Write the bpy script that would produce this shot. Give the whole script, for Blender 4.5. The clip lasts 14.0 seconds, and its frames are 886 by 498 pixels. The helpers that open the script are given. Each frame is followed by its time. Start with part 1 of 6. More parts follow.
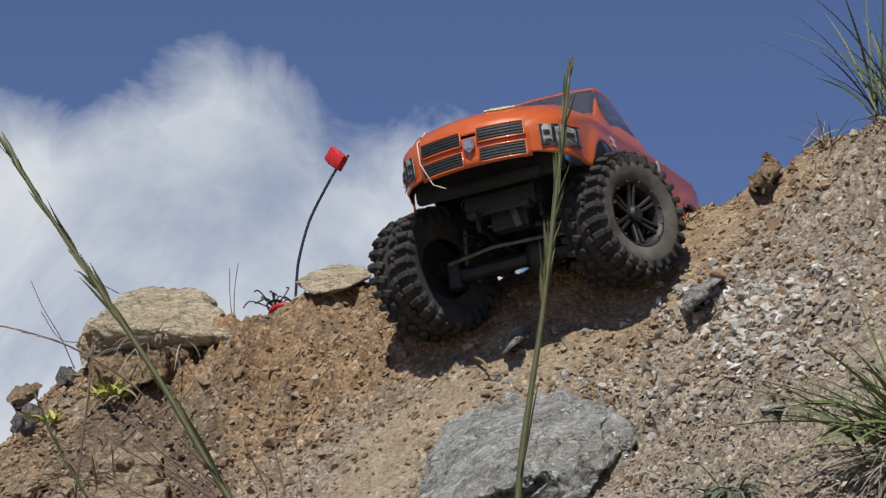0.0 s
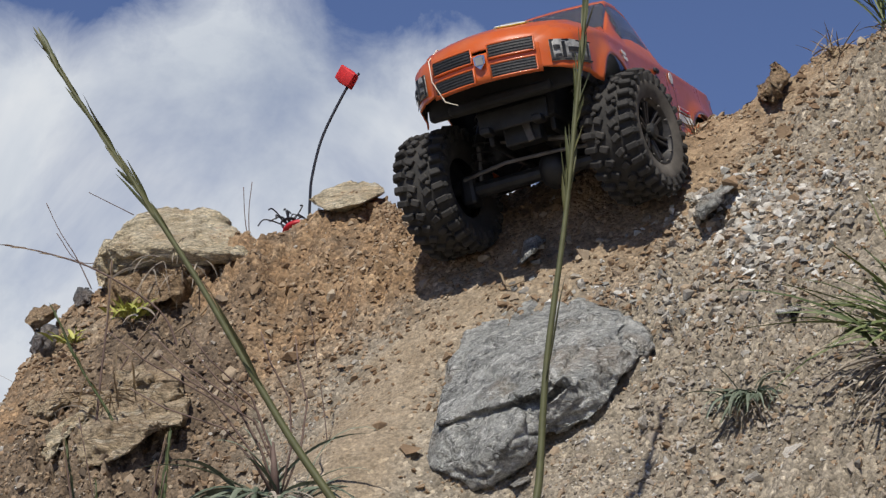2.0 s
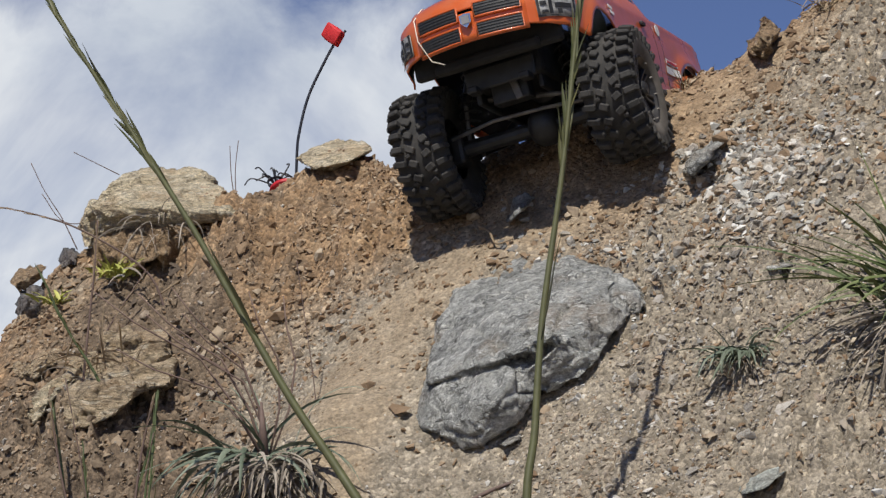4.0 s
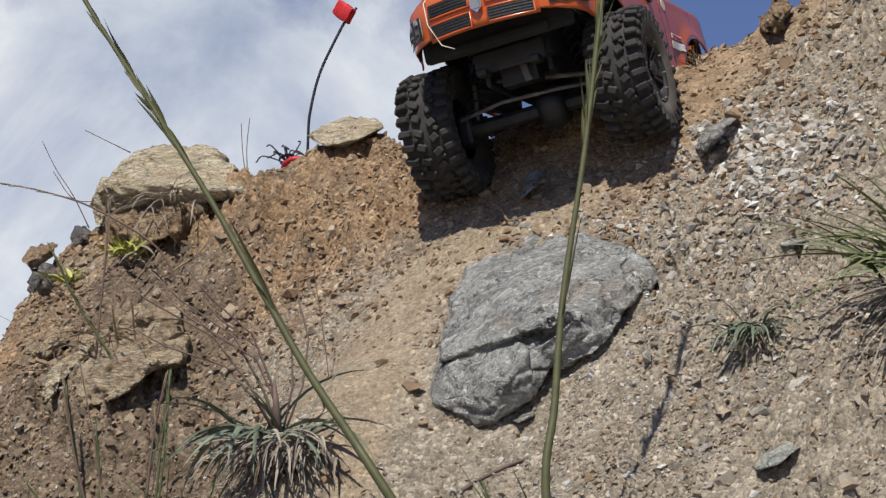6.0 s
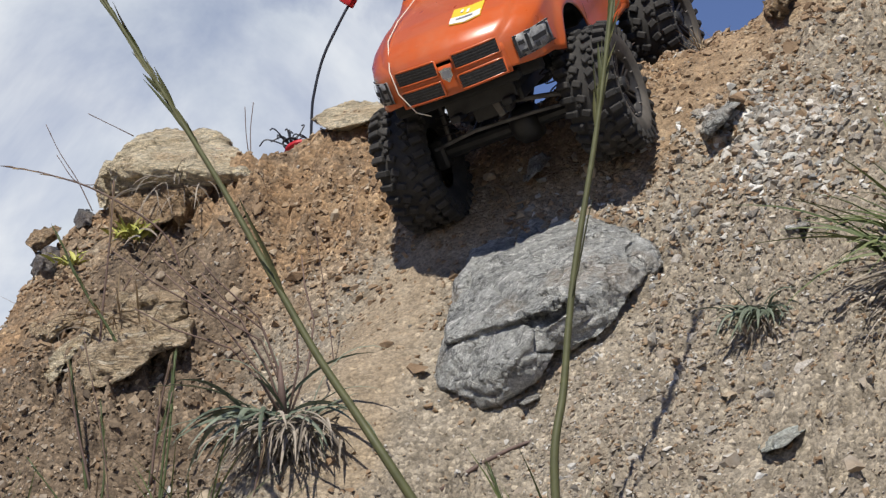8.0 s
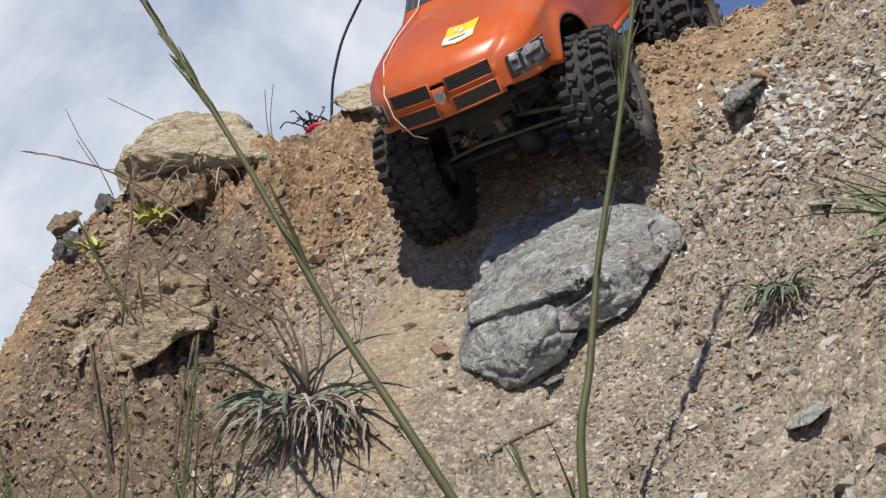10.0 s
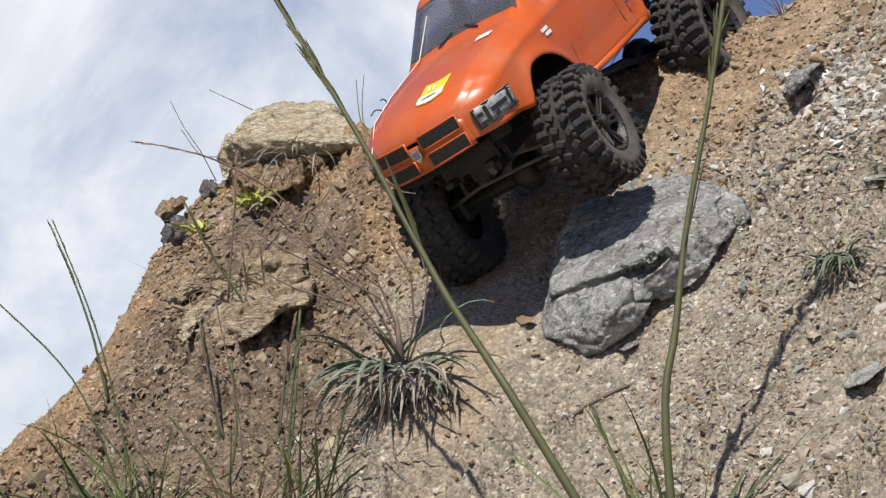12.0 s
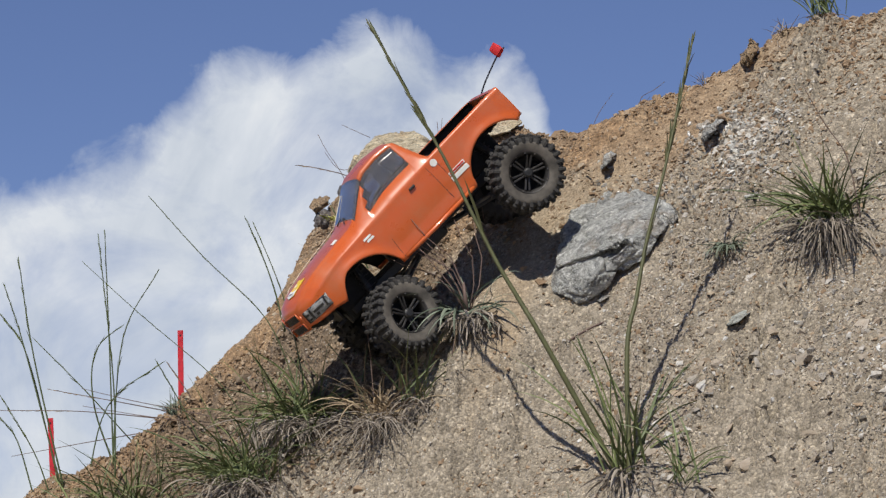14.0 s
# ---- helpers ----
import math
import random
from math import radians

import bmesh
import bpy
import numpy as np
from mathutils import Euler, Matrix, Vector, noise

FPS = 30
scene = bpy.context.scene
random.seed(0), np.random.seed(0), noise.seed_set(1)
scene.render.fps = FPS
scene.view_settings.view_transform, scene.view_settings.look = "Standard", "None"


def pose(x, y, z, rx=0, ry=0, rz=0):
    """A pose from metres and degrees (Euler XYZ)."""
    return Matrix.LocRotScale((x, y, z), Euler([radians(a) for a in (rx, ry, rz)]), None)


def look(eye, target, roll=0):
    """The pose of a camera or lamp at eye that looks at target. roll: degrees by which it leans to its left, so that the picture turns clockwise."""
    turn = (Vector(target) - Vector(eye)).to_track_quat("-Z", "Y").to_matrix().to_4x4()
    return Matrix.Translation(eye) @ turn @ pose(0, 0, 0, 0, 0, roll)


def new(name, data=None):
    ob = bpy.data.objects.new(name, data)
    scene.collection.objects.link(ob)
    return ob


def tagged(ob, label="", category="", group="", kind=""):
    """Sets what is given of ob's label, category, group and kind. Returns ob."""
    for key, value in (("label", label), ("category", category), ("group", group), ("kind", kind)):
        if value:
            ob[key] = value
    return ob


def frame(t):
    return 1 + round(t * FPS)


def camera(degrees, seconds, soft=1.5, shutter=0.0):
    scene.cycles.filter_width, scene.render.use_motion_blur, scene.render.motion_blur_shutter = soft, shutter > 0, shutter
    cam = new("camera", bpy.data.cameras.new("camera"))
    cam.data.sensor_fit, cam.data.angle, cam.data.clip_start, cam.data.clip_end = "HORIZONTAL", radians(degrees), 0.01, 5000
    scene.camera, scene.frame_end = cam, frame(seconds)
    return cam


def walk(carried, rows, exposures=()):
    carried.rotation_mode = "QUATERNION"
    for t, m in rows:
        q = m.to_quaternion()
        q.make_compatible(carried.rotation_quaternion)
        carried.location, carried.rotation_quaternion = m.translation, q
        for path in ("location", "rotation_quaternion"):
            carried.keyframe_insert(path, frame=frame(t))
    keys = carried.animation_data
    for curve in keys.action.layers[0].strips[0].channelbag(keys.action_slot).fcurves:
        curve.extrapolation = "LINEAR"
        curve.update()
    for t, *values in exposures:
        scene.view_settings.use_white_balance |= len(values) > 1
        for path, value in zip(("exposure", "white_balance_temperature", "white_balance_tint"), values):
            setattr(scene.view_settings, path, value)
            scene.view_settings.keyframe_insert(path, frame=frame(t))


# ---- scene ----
# ================= camera =================
cam = camera(15.0, 14.0, soft=1.35)


def eye_pose(x, y, z, yaw, pitch, roll):
    a, b = radians(yaw), radians(pitch)
    way = Vector((math.sin(a) * math.cos(b), math.cos(a) * math.cos(b), math.sin(b)))
    return look((x, y, z), Vector((x, y, z)) + way, roll)


walk(cam, [(t, eye_pose(*p)) for t, *p in (
    (0, 0.0611, -3.4951, 0.8499, -0.5464, 13.9848, 1.5224),
    (0.5, 0.0515, -3.5157, 0.8363, -0.2792, 13.8992, 1.0324),
    (1, 0.0249, -3.5299, 0.8208, -0.1589, 13.5865, 0.4181),
    (1.5, 0.0235, -3.5278, 0.8126, -0.2455, 13.2383, 0.5044),
    (2, 0.0275, -3.5248, 0.8095, -0.2399, 13.0014, 0.4649),
    (2.5, 0.0335, -3.5253, 0.8032, -0.1696, 12.8582, 0.4113),
    (3, 0.0253, -3.5109, 0.8090, 0.0093, 12.6385, 0.1960),
    (5.5, 0.0243, -3.4945, 0.8143, -0.0611, 12.0507, -0.0205),
    (6, 0.0171, -3.4959, 0.8112, -0.0832, 11.9695, -0.0300),
    (6.5, 0.0098, -3.4914, 0.8064, -0.0288, 11.9725, 0.0011),
    (7, 0.0042, -3.4902, 0.8035, 0.0204, 11.9639, -0.0334),
    (7.5, 0.0044, -3.4927, 0.7973, 0.0008, 11.9987, 0.0003),
    (8, 0.0018, -3.4990, 0.8019, 0.0879, 11.8176, 0.0671),
    (10.5, 0.0008, -3.4841, 0.8007, -0.3019, 11.5089, -0.6643),
    (11, -0.0150, -3.4924, 0.7964, -0.2243, 11.4387, -0.8846),
    (11.5, -0.0232, -3.5333, 0.7904, -0.5495, 11.3056, -1.1969),
    (12, 0.0033, -3.7558, 0.7517, -1.7356, 11.1097, -1.1427),
    (12.5, 0.0407, -4.1469, 0.6830, -2.6022, 10.9069, -1.0009),
    (13, 0.0877, -4.6140, 0.5978, -3.1884, 10.8145, -0.9246),
    (13.5, 0.1165, -5.2329, 0.5214, -3.1203, 10.4129, -1.1006),
    (14, 0.1341, -6.1448, 0.5147, -3.1276, 8.8187, -1.4362),
)], exposures=((0, -0.15), (2, -0.10), (6, 0.02), (10.5, 0.16), (12.5, 0.24), (13.2, 0.13), (14, -0.02)))

# ================= sky, sun =================
SUN_WAY = Vector((-0.19, -0.57, 0.80)).normalized()
world = bpy.data.worlds.new("sky")
scene.world = world
world.use_nodes = True
wn = world.node_tree.nodes
sky = wn.new("ShaderNodeTexSky")
sky.sky_type, sky.sun_disc = "NISHITA", False
sky.sun_elevation = math.asin(SUN_WAY.z)
sky.sun_rotation = math.atan2(SUN_WAY.x, SUN_WAY.y)
sky.altitude, sky.air_density, sky.dust_density, sky.ozone_density = 2500, 1.0, 0.15, 6.5
wn["Background"].inputs["Strength"].default_value = 0.079
tint = wn.new("ShaderNodeMix")
tint.data_type, tint.blend_type = "RGBA", "MULTIPLY"
tint.inputs[0].default_value, tint.inputs[7].default_value = 1.0, (1.16, 0.97, 1.04, 1)
world.node_tree.links.new(sky.outputs[0], tint.inputs[6])
world.node_tree.links.new(tint.outputs[2], wn["Background"].inputs["Color"])
sun = new("sun", bpy.data.lights.new("sun", "SUN"))
sun.data.energy, sun.data.angle, sun.data.color = 4.7, radians(0.6), (1.0, 0.95, 0.86)
sun.matrix_world = look(SUN_WAY * 50, (0, 0, 0))


# ================= material helpers =================
class Mat:
    """A node material under construction."""

    def __init__(self, name, rough=0.8, metal=0.0):
        self.m = bpy.data.materials.new(name)
        self.m.use_nodes = True
        self.t = self.m.node_tree
        self.b = self.t.nodes["Principled BSDF"]
        self.b.inputs["Roughness"].default_value = rough
        self.b.inputs["Metallic"].default_value = metal
        self.co = self.node("ShaderNodeTexCoord").outputs["Object"]

    def node(self, kind, **kw):
        n = self.t.nodes.new(kind)
        for k, v in kw.items():
            setattr(n, k, v)
        return n

    def link(self, a, b):
        self.t.links.new(a, b)

    def noise(self, scale, detail=4.0, rough=0.6, distort=0.0, at=None):
        n = self.node("ShaderNodeTexNoise")
        n.inputs["Scale"].default_value, n.inputs["Detail"].default_value = scale, detail
        n.inputs["Roughness"].default_value, n.inputs["Distortion"].default_value = rough, distort
        self.link(at or self.co, n.inputs["Vector"])
        return n.outputs["Fac"]

    def voronoi(self, scale, feature="F1", out="Distance", at=None):
        n = self.node("ShaderNodeTexVoronoi", feature=feature)
        n.inputs["Scale"].default_value = scale
        self.link(at or self.co, n.inputs["Vector"])
        return n.outputs[out]

    def ramp(self, fac, *stops):
        n = self.node("ShaderNodeValToRGB")
        e = n.color_ramp.elements
        while len(e) < len(stops):
            e.new(0.5)
        for el, (p, c) in zip(e, stops):
            el.position = p
            el.color = (c, c, c, 1) if isinstance(c, (int, float)) else (*c, 1)
        self.link(fac, n.inputs[0])
        return n.outputs[0]

    def mix(self, fac, a, b, mode="MIX"):
        n = self.node("ShaderNodeMix", data_type="RGBA", blend_type=mode)
        for sock, v in ((n.inputs[0], fac), (n.inputs[6], a), (n.inputs[7], b)):
            if isinstance(v, (int, float)):
                sock.default_value = v
            elif isinstance(v, tuple):
                sock.default_value = (*v, 1)
            else:
                self.link(v, sock)
        return n.outputs[2]

    def math(self, op, a, b=0.0):
        n = self.node("ShaderNodeMath", operation=op)
        for sock, v in zip(n.inputs, (a, b)):
            if isinstance(v, (int, float)):
                sock.default_value = v
            else:
                self.link(v, sock)
        return n.outputs[0]

    def color(self, c):
        if isinstance(c, tuple):
            self.b.inputs["Base Color"].default_value = (*c, 1)
        else:
            self.link(c, self.b.inputs["Base Color"])
        return self

    def rough(self, r):
        self.link(r, self.b.inputs["Roughness"])
        return self

    def bump(self, h, strength=0.4, dist=0.002):
        n = self.node("ShaderNodeBump")
        n.inputs["Strength"].default_value, n.inputs["Distance"].default_value = strength, dist
        self.link(h, n.inputs["Height"])
        self.link(n.outputs[0], self.b.inputs["Normal"])
        return self

    def attr(self, name):
        return self.node("ShaderNodeAttribute", attribute_name=name).outputs["Fac"]

    def island(self):
        return self.node("ShaderNodeNewGeometry").outputs["Random Per Island"]

    def each(self):
        return self.node("ShaderNodeObjectInfo").outputs["Random"]


def plain(name, c, rough=0.6, metal=0.0, vary=0.25, scale=60, bump=0.0):
    m = Mat(name, rough, metal)
    n = m.noise(scale, 5)
    lo, hi = tuple(v * (1 - vary) for v in c), tuple(min(1, v * (1 + vary)) for v in c)
    m.color(m.ramp(n, (0.3, lo), (0.7, hi)))
    m.rough(m.ramp(m.noise(scale * 0.4, 3), (0.3, max(0, rough - 0.1)), (0.7, min(1, rough + 0.12))))
    if bump:
        m.bump(m.noise(scale * 3, 4), bump, 0.001)
    return m.m


# ================= mesh helpers =================
def part(name, bm, material, parent=None, label="", smooth=False):
    me = bpy.data.meshes.new(name)
    if isinstance(bm, bmesh.types.BMesh):
        bm.to_mesh(me)
        bm.free()
    else:
        me.from_pydata(*bm)
    if smooth:
        for p in me.polygons:
            p.use_smooth = True
    if material:
        me.materials.append(material)
    ob = new(name, me)
    ob.parent = parent
    if label:
        tagged(ob, label)
    return ob


def bm_box(sx, sy, sz, m=None, bevel=0.0, seg=2):
    bm = bmesh.new()
    bmesh.ops.create_cube(bm, size=1, matrix=Matrix.Diagonal((sx, sy, sz, 1)))
    if bevel:
        bmesh.ops.bevel(bm, geom=bm.edges[:], offset=bevel, segments=seg, profile=0.5, affect="EDGES")
    if m is not None:
        bm.transform(m)
    return bm


def bm_tube(points, radii, sides=8, caps=True):
    """A tube along points; radii one number or one for each point."""
    pts = [Vector(p) for p in points]
    if isinstance(radii, (int, float)):
        radii = [radii] * len(pts)
    bm = bmesh.new()
    rings = []
    side = None
    for i, p in enumerate(pts):
        way = (pts[min(i + 1, len(pts) - 1)] - pts[max(i - 1, 0)]).normalized()
        if side is None:
            side = way.orthogonal().normalized()
        side = (side - way * side.dot(way)).normalized()
        up = way.cross(side)
        rings.append([bm.verts.new(p + (side * math.cos(a) + up * math.sin(a)) * radii[i])
                      for a in (2 * math.pi * k / sides for k in range(sides))])
    for a, b in zip(rings, rings[1:]):
        for k in range(sides):
            bm.faces.new((a[k], a[(k + 1) % sides], b[(k + 1) % sides], b[k]))
    if caps:
        bm.faces.new(rings[0][::-1])
        bm.faces.new(rings[-1])
    return bm


def bm_lathe(profile, sides=48, close=False):
    """Turns (radius, y) points round the y axis."""
    bm = bmesh.new()
    rings = [[bm.verts.new((r * math.cos(a), y, r * math.sin(a))) for a in (2 * math.pi * k / sides for k in range(sides))]
             for r, y in profile]
    pairs = list(zip(rings, rings[1:])) + ([(rings[-1], rings[0])] if close else [])
    for a, b in pairs:
        for k in range(sides):
            bm.faces.new((a[k], a[(k + 1) % sides], b[(k + 1) % sides], b[k]))
    bmesh.ops.recalc_face_normals(bm, faces=bm.faces[:])
    return bm


def joined(bms):
    out = bmesh.new()
    for bm in bms:
        me = bpy.data.meshes.new("tmp")
        bm.to_mesh(me)
        bm.free()
        out.from_mesh(me)
        bpy.data.meshes.remove(me)
    return out


# smooth lattice noise on arrays
_lat = np.random.RandomState(7).rand(256, 256).astype(np.float64)


def vnoise(x, y):
    xi, yi = np.floor(x).astype(int), np.floor(y).astype(int)
    fx, fy = x - xi, y - yi
    fx, fy = fx * fx * (3 - 2 * fx), fy * fy * (3 - 2 * fy)
    g = lambda a, b: _lat[a % 256, b % 256]
    return (g(xi, yi) * (1 - fx) * (1 - fy) + g(xi + 1, yi) * fx * (1 - fy)
            + g(xi, yi + 1) * (1 - fx) * fy + g(xi + 1, yi + 1) * fx * fy) * 2 - 1


def fbm(x, y, octaves=4, gain=0.5):
    total, amp = 0.0, 1.0
    for k in range(octaves):
        total = total + amp * vnoise(x * 2 ** k + 17.3 * k, y * 2 ** k + 5.7 * k)
        amp *= gain
    return total


# ================= lie of the land =================
# the bank rises to the right (0.65) and away from the path (1.1); a crest ends it, and a shelf lies behind
BASE = Vector((0.103, -0.064, 1.471))
RISE_X, RISE_Y = 0.65, 1.1
BANK_N = Vector((-RISE_X, -RISE_Y, 1)).normalized()
CREST_X = [-3.0, -1.8, -1.08, -0.81, -0.73, -0.64, -0.56, -0.50, -0.46, -0.40, -0.34, -0.28, -0.21, -0.14, -0.06, 0.0, 0.09, 0.25, 0.30, 0.34, 0.372, 0.40, 0.43, 0.475, 0.52, 0.63, 1.2, 3.0]
CREST_Y = [0.5, 0.35, 0.25, 0.175, 0.195, 0.24, 0.26, 0.34, 0.37, 0.40, 0.385, 0.365, 0.335, 0.32, 0.28, 0.215, 0.176, 0.128, 0.115, 0.122, 0.134, 0.118, 0.130, 0.108, 0.085, 0.01, -0.15, -0.3]


# worn sandy way down the bank: its middle line
SAND_X = [-0.60, -0.275, -0.228, -0.158, -0.101, -0.067, -0.007, 0.053, 0.138, 0.224, 0.281, 0.5]
SAND_Y = [-0.20, -0.085, -0.075, -0.070, -0.048, -0.014, 0.018, 0.030, 0.035, 0.040, 0.060, 0.14]


def sandy(x, y):
    """Share of loose sand: a way across the bank, and a tongue that spills down beside the boulder."""
    wide = np.interp(x, [-0.3, -0.1, 0.0, 0.2, 0.32], [0.03, 0.05, 0.055, 0.065, 0.045]) * (1 + 0.4 * vnoise(x * 14 + 3, y * 14))
    d = (y - np.interp(x, SAND_X, SAND_Y) + 0.02 * vnoise(x * 9, y * 9)) / wide
    tongue = np.exp(-((x + 0.075 - 0.25 * (y + 0.1) + 0.02 * vnoise(y * 11, x * 11)) / 0.045) ** 4) * np.clip((y + 0.30) / 0.12, 0, 1) * (y < 0.06)
    return np.maximum(np.exp(-d ** 4) * np.clip((x + 0.36) / 0.1, 0, 1), tongue)


def lump(x, y, cx, cy, r, h):
    return h * np.exp(-((x - cx) ** 2 + (y - cy) ** 2) / (2 * r * r))


def land(x, y, fine=True):
    """Height of the ground at x, y (arrays)."""
    x, y = np.asarray(x, float), np.asarray(y, float)
    bank = BASE.z + RISE_X * (x - BASE.x) + RISE_Y * (y - BASE.y)
    yc = np.interp(x, CREST_X, CREST_Y)
    if fine:
        yc = yc + 0.012 * fbm(x * 14, x * 0 + 3.1, 3)
    shelf = BASE.z + RISE_X * (x - BASE.x) + RISE_Y * (yc - BASE.y) - (0.05 + 0.30 * np.clip((x - 0.02) / 0.08, 0, 1)) * (y - yc)
    bank = bank + lump(x, y, 0.10, -0.02, 0.14, 0.035) + lump(x, y, -0.17, -0.18, 0.08, 0.075) + lump(x, y, -0.10, -0.09, 0.06, 0.04) - lump(x, y, -0.24, 0.09, 0.07, 0.10) + 0.012 * fbm(x * 3.1 + 2, y * 3.1, 3)
    if fine:
        coarse = 1 - 0.75 * sandy(x, y)
        knobs = np.clip(0.5 + 0.9 * fbm(x * 8 + 4, y * 8, 2), 0.25, 1.3)
        bank = bank + coarse * knobs * (0.021 * fbm(x * 13, y * 9, 4) + 0.022 * np.abs(fbm(x * 45, y * 34, 3)) + 0.010 * fbm(x * 110, y * 80, 3) + 0.018 * (1 - np.abs(fbm(x * 21 + 5, y * 15, 3))).clip(0) ** 3)
        shelf = shelf + 0.012 * fbm(x * 12, y * 12, 4) + 0.004 * fbm(x * 60, y * 60, 3)
    perch = lump(x, y, -0.31, 0.40, 0.06, 0.028) + lump(x, y, -0.10, 0.33, 0.045, 0.018) + lump(x, y, -0.46, 0.40, 0.03, 0.016)
    bank, shelf = bank + perch, shelf + perch
    k = 0.018
    z = -k * np.logaddexp(-bank / k, -shelf / k)
    # foot of the bank runs out into level ground
    k = 0.08
    z = k * np.logaddexp(z / k, 0.02 * fbm(x * 2, y * 2, 3) / k)
    far = np.clip((np.hypot(x, y) - 5.0) / 6.0, 0, 1)
    return z * (1 - far * far * (3 - 2 * far))


def land_at(x, y):
    return float(land(np.array([x]), np.array([y]))[0])


def on_bank(x, y, lift=0.0):
    return Vector((x, y, land_at(x, y) + lift))


# ================= materials of the land =================
def soil_material():
    """Ochre subsoil, grey stony soil, darker brown soil and pale sand, each where its share lies."""
    m = Mat("bank_soil", 0.95)
    earth, dark_soil, sand = m.attr("earth"), m.attr("dark_soil"), m.attr("sand")
    big = m.noise(7, 6, 0.65)
    mid = m.noise(40, 6, 0.7)
    fine = m.noise(260, 5, 0.75)
    grit = m.voronoi(210, out="Color")
    gr = m.node("ShaderNodeSeparateColor")
    m.link(grit, gr.inputs[0])
    wob = m.math("MULTIPLY", m.math("SUBTRACT", big, 0.5), 0.9)
    share = lambda a: m.ramp(m.math("ADD", a, wob), (0.32, 0.0), (0.66, 1.0))
    ochre = m.ramp(mid, (0.25, (0.165, 0.098, 0.050)), (0.5, (0.30, 0.196, 0.110)), (0.75, (0.43, 0.312, 0.192)))
    grey = m.ramp(mid, (0.25, (0.178, 0.148, 0.108)), (0.5, (0.308, 0.263, 0.200)), (0.78, (0.45, 0.395, 0.315)))
    dark = m.ramp(mid, (0.25, (0.085, 0.060, 0.040)), (0.5, (0.175, 0.128, 0.086)), (0.78, (0.31, 0.24, 0.17)))
    pale = m.ramp(mid, (0.2, (0.225, 0.170, 0.112)), (0.5, (0.335, 0.262, 0.178)), (0.8, (0.44, 0.36, 0.26)))
    crust = m.ramp(m.noise(16, 5, 0.7, 0.4), (0.50, 0.0), (0.62, 0.75))
    col = m.mix(share(earth), grey, m.mix(crust, ochre, dark))
    col = m.mix(share(dark_soil), col, dark)
    col = m.mix(m.math("MULTIPLY", sand, m.ramp(big, (0.25, 0.55), (0.6, 1.0))), col, m.mix(share(earth), pale, m.mix(0.55, pale, ochre)))
    grain = m.ramp(gr.outputs[0], (0.0, 0.50), (0.5, 0.92), (0.9, 1.2), (1.0, 1.9))
    col = m.mix(m.math("SUBTRACT", 0.8, m.math("MULTIPLY", sand, 0.35)), col, grain, "MULTIPLY")
    col = m.mix(0.75, col, m.ramp(fine, (0.3, 0.38), (0.7, 1.45)), "MULTIPLY")
    m.color(col)
    h = m.math("ADD", m.math("MULTIPLY", fine, 0.5), m.math("MULTIPLY", m.voronoi(210), -0.6))
    m.bump(m.math("ADD", h, m.math("MULTIPLY", m.noise(90, 4), 0.8)), 0.9, 0.004)
    return m.m


def stone_material(name, ramp_stops, by_object=False):
    m = Mat(name, 0.85)
    r = m.each() if by_object else m.island()
    col = m.ramp(r, *ramp_stops)
    n = m.noise(120, 6, 0.7)
    col = m.mix(0.7, col, m.ramp(n, (0.3, 0.55), (0.7, 1.3)), "MULTIPLY")
    col = m.mix(m.ramp(m.noise(22, 4), (0.42, 0.0), (0.70, 0.6)), col, (0.30, 0.225, 0.145))
    m.color(col)
    m.bump(m.noise(300, 5), 0.6, 0.002)
    return m.m


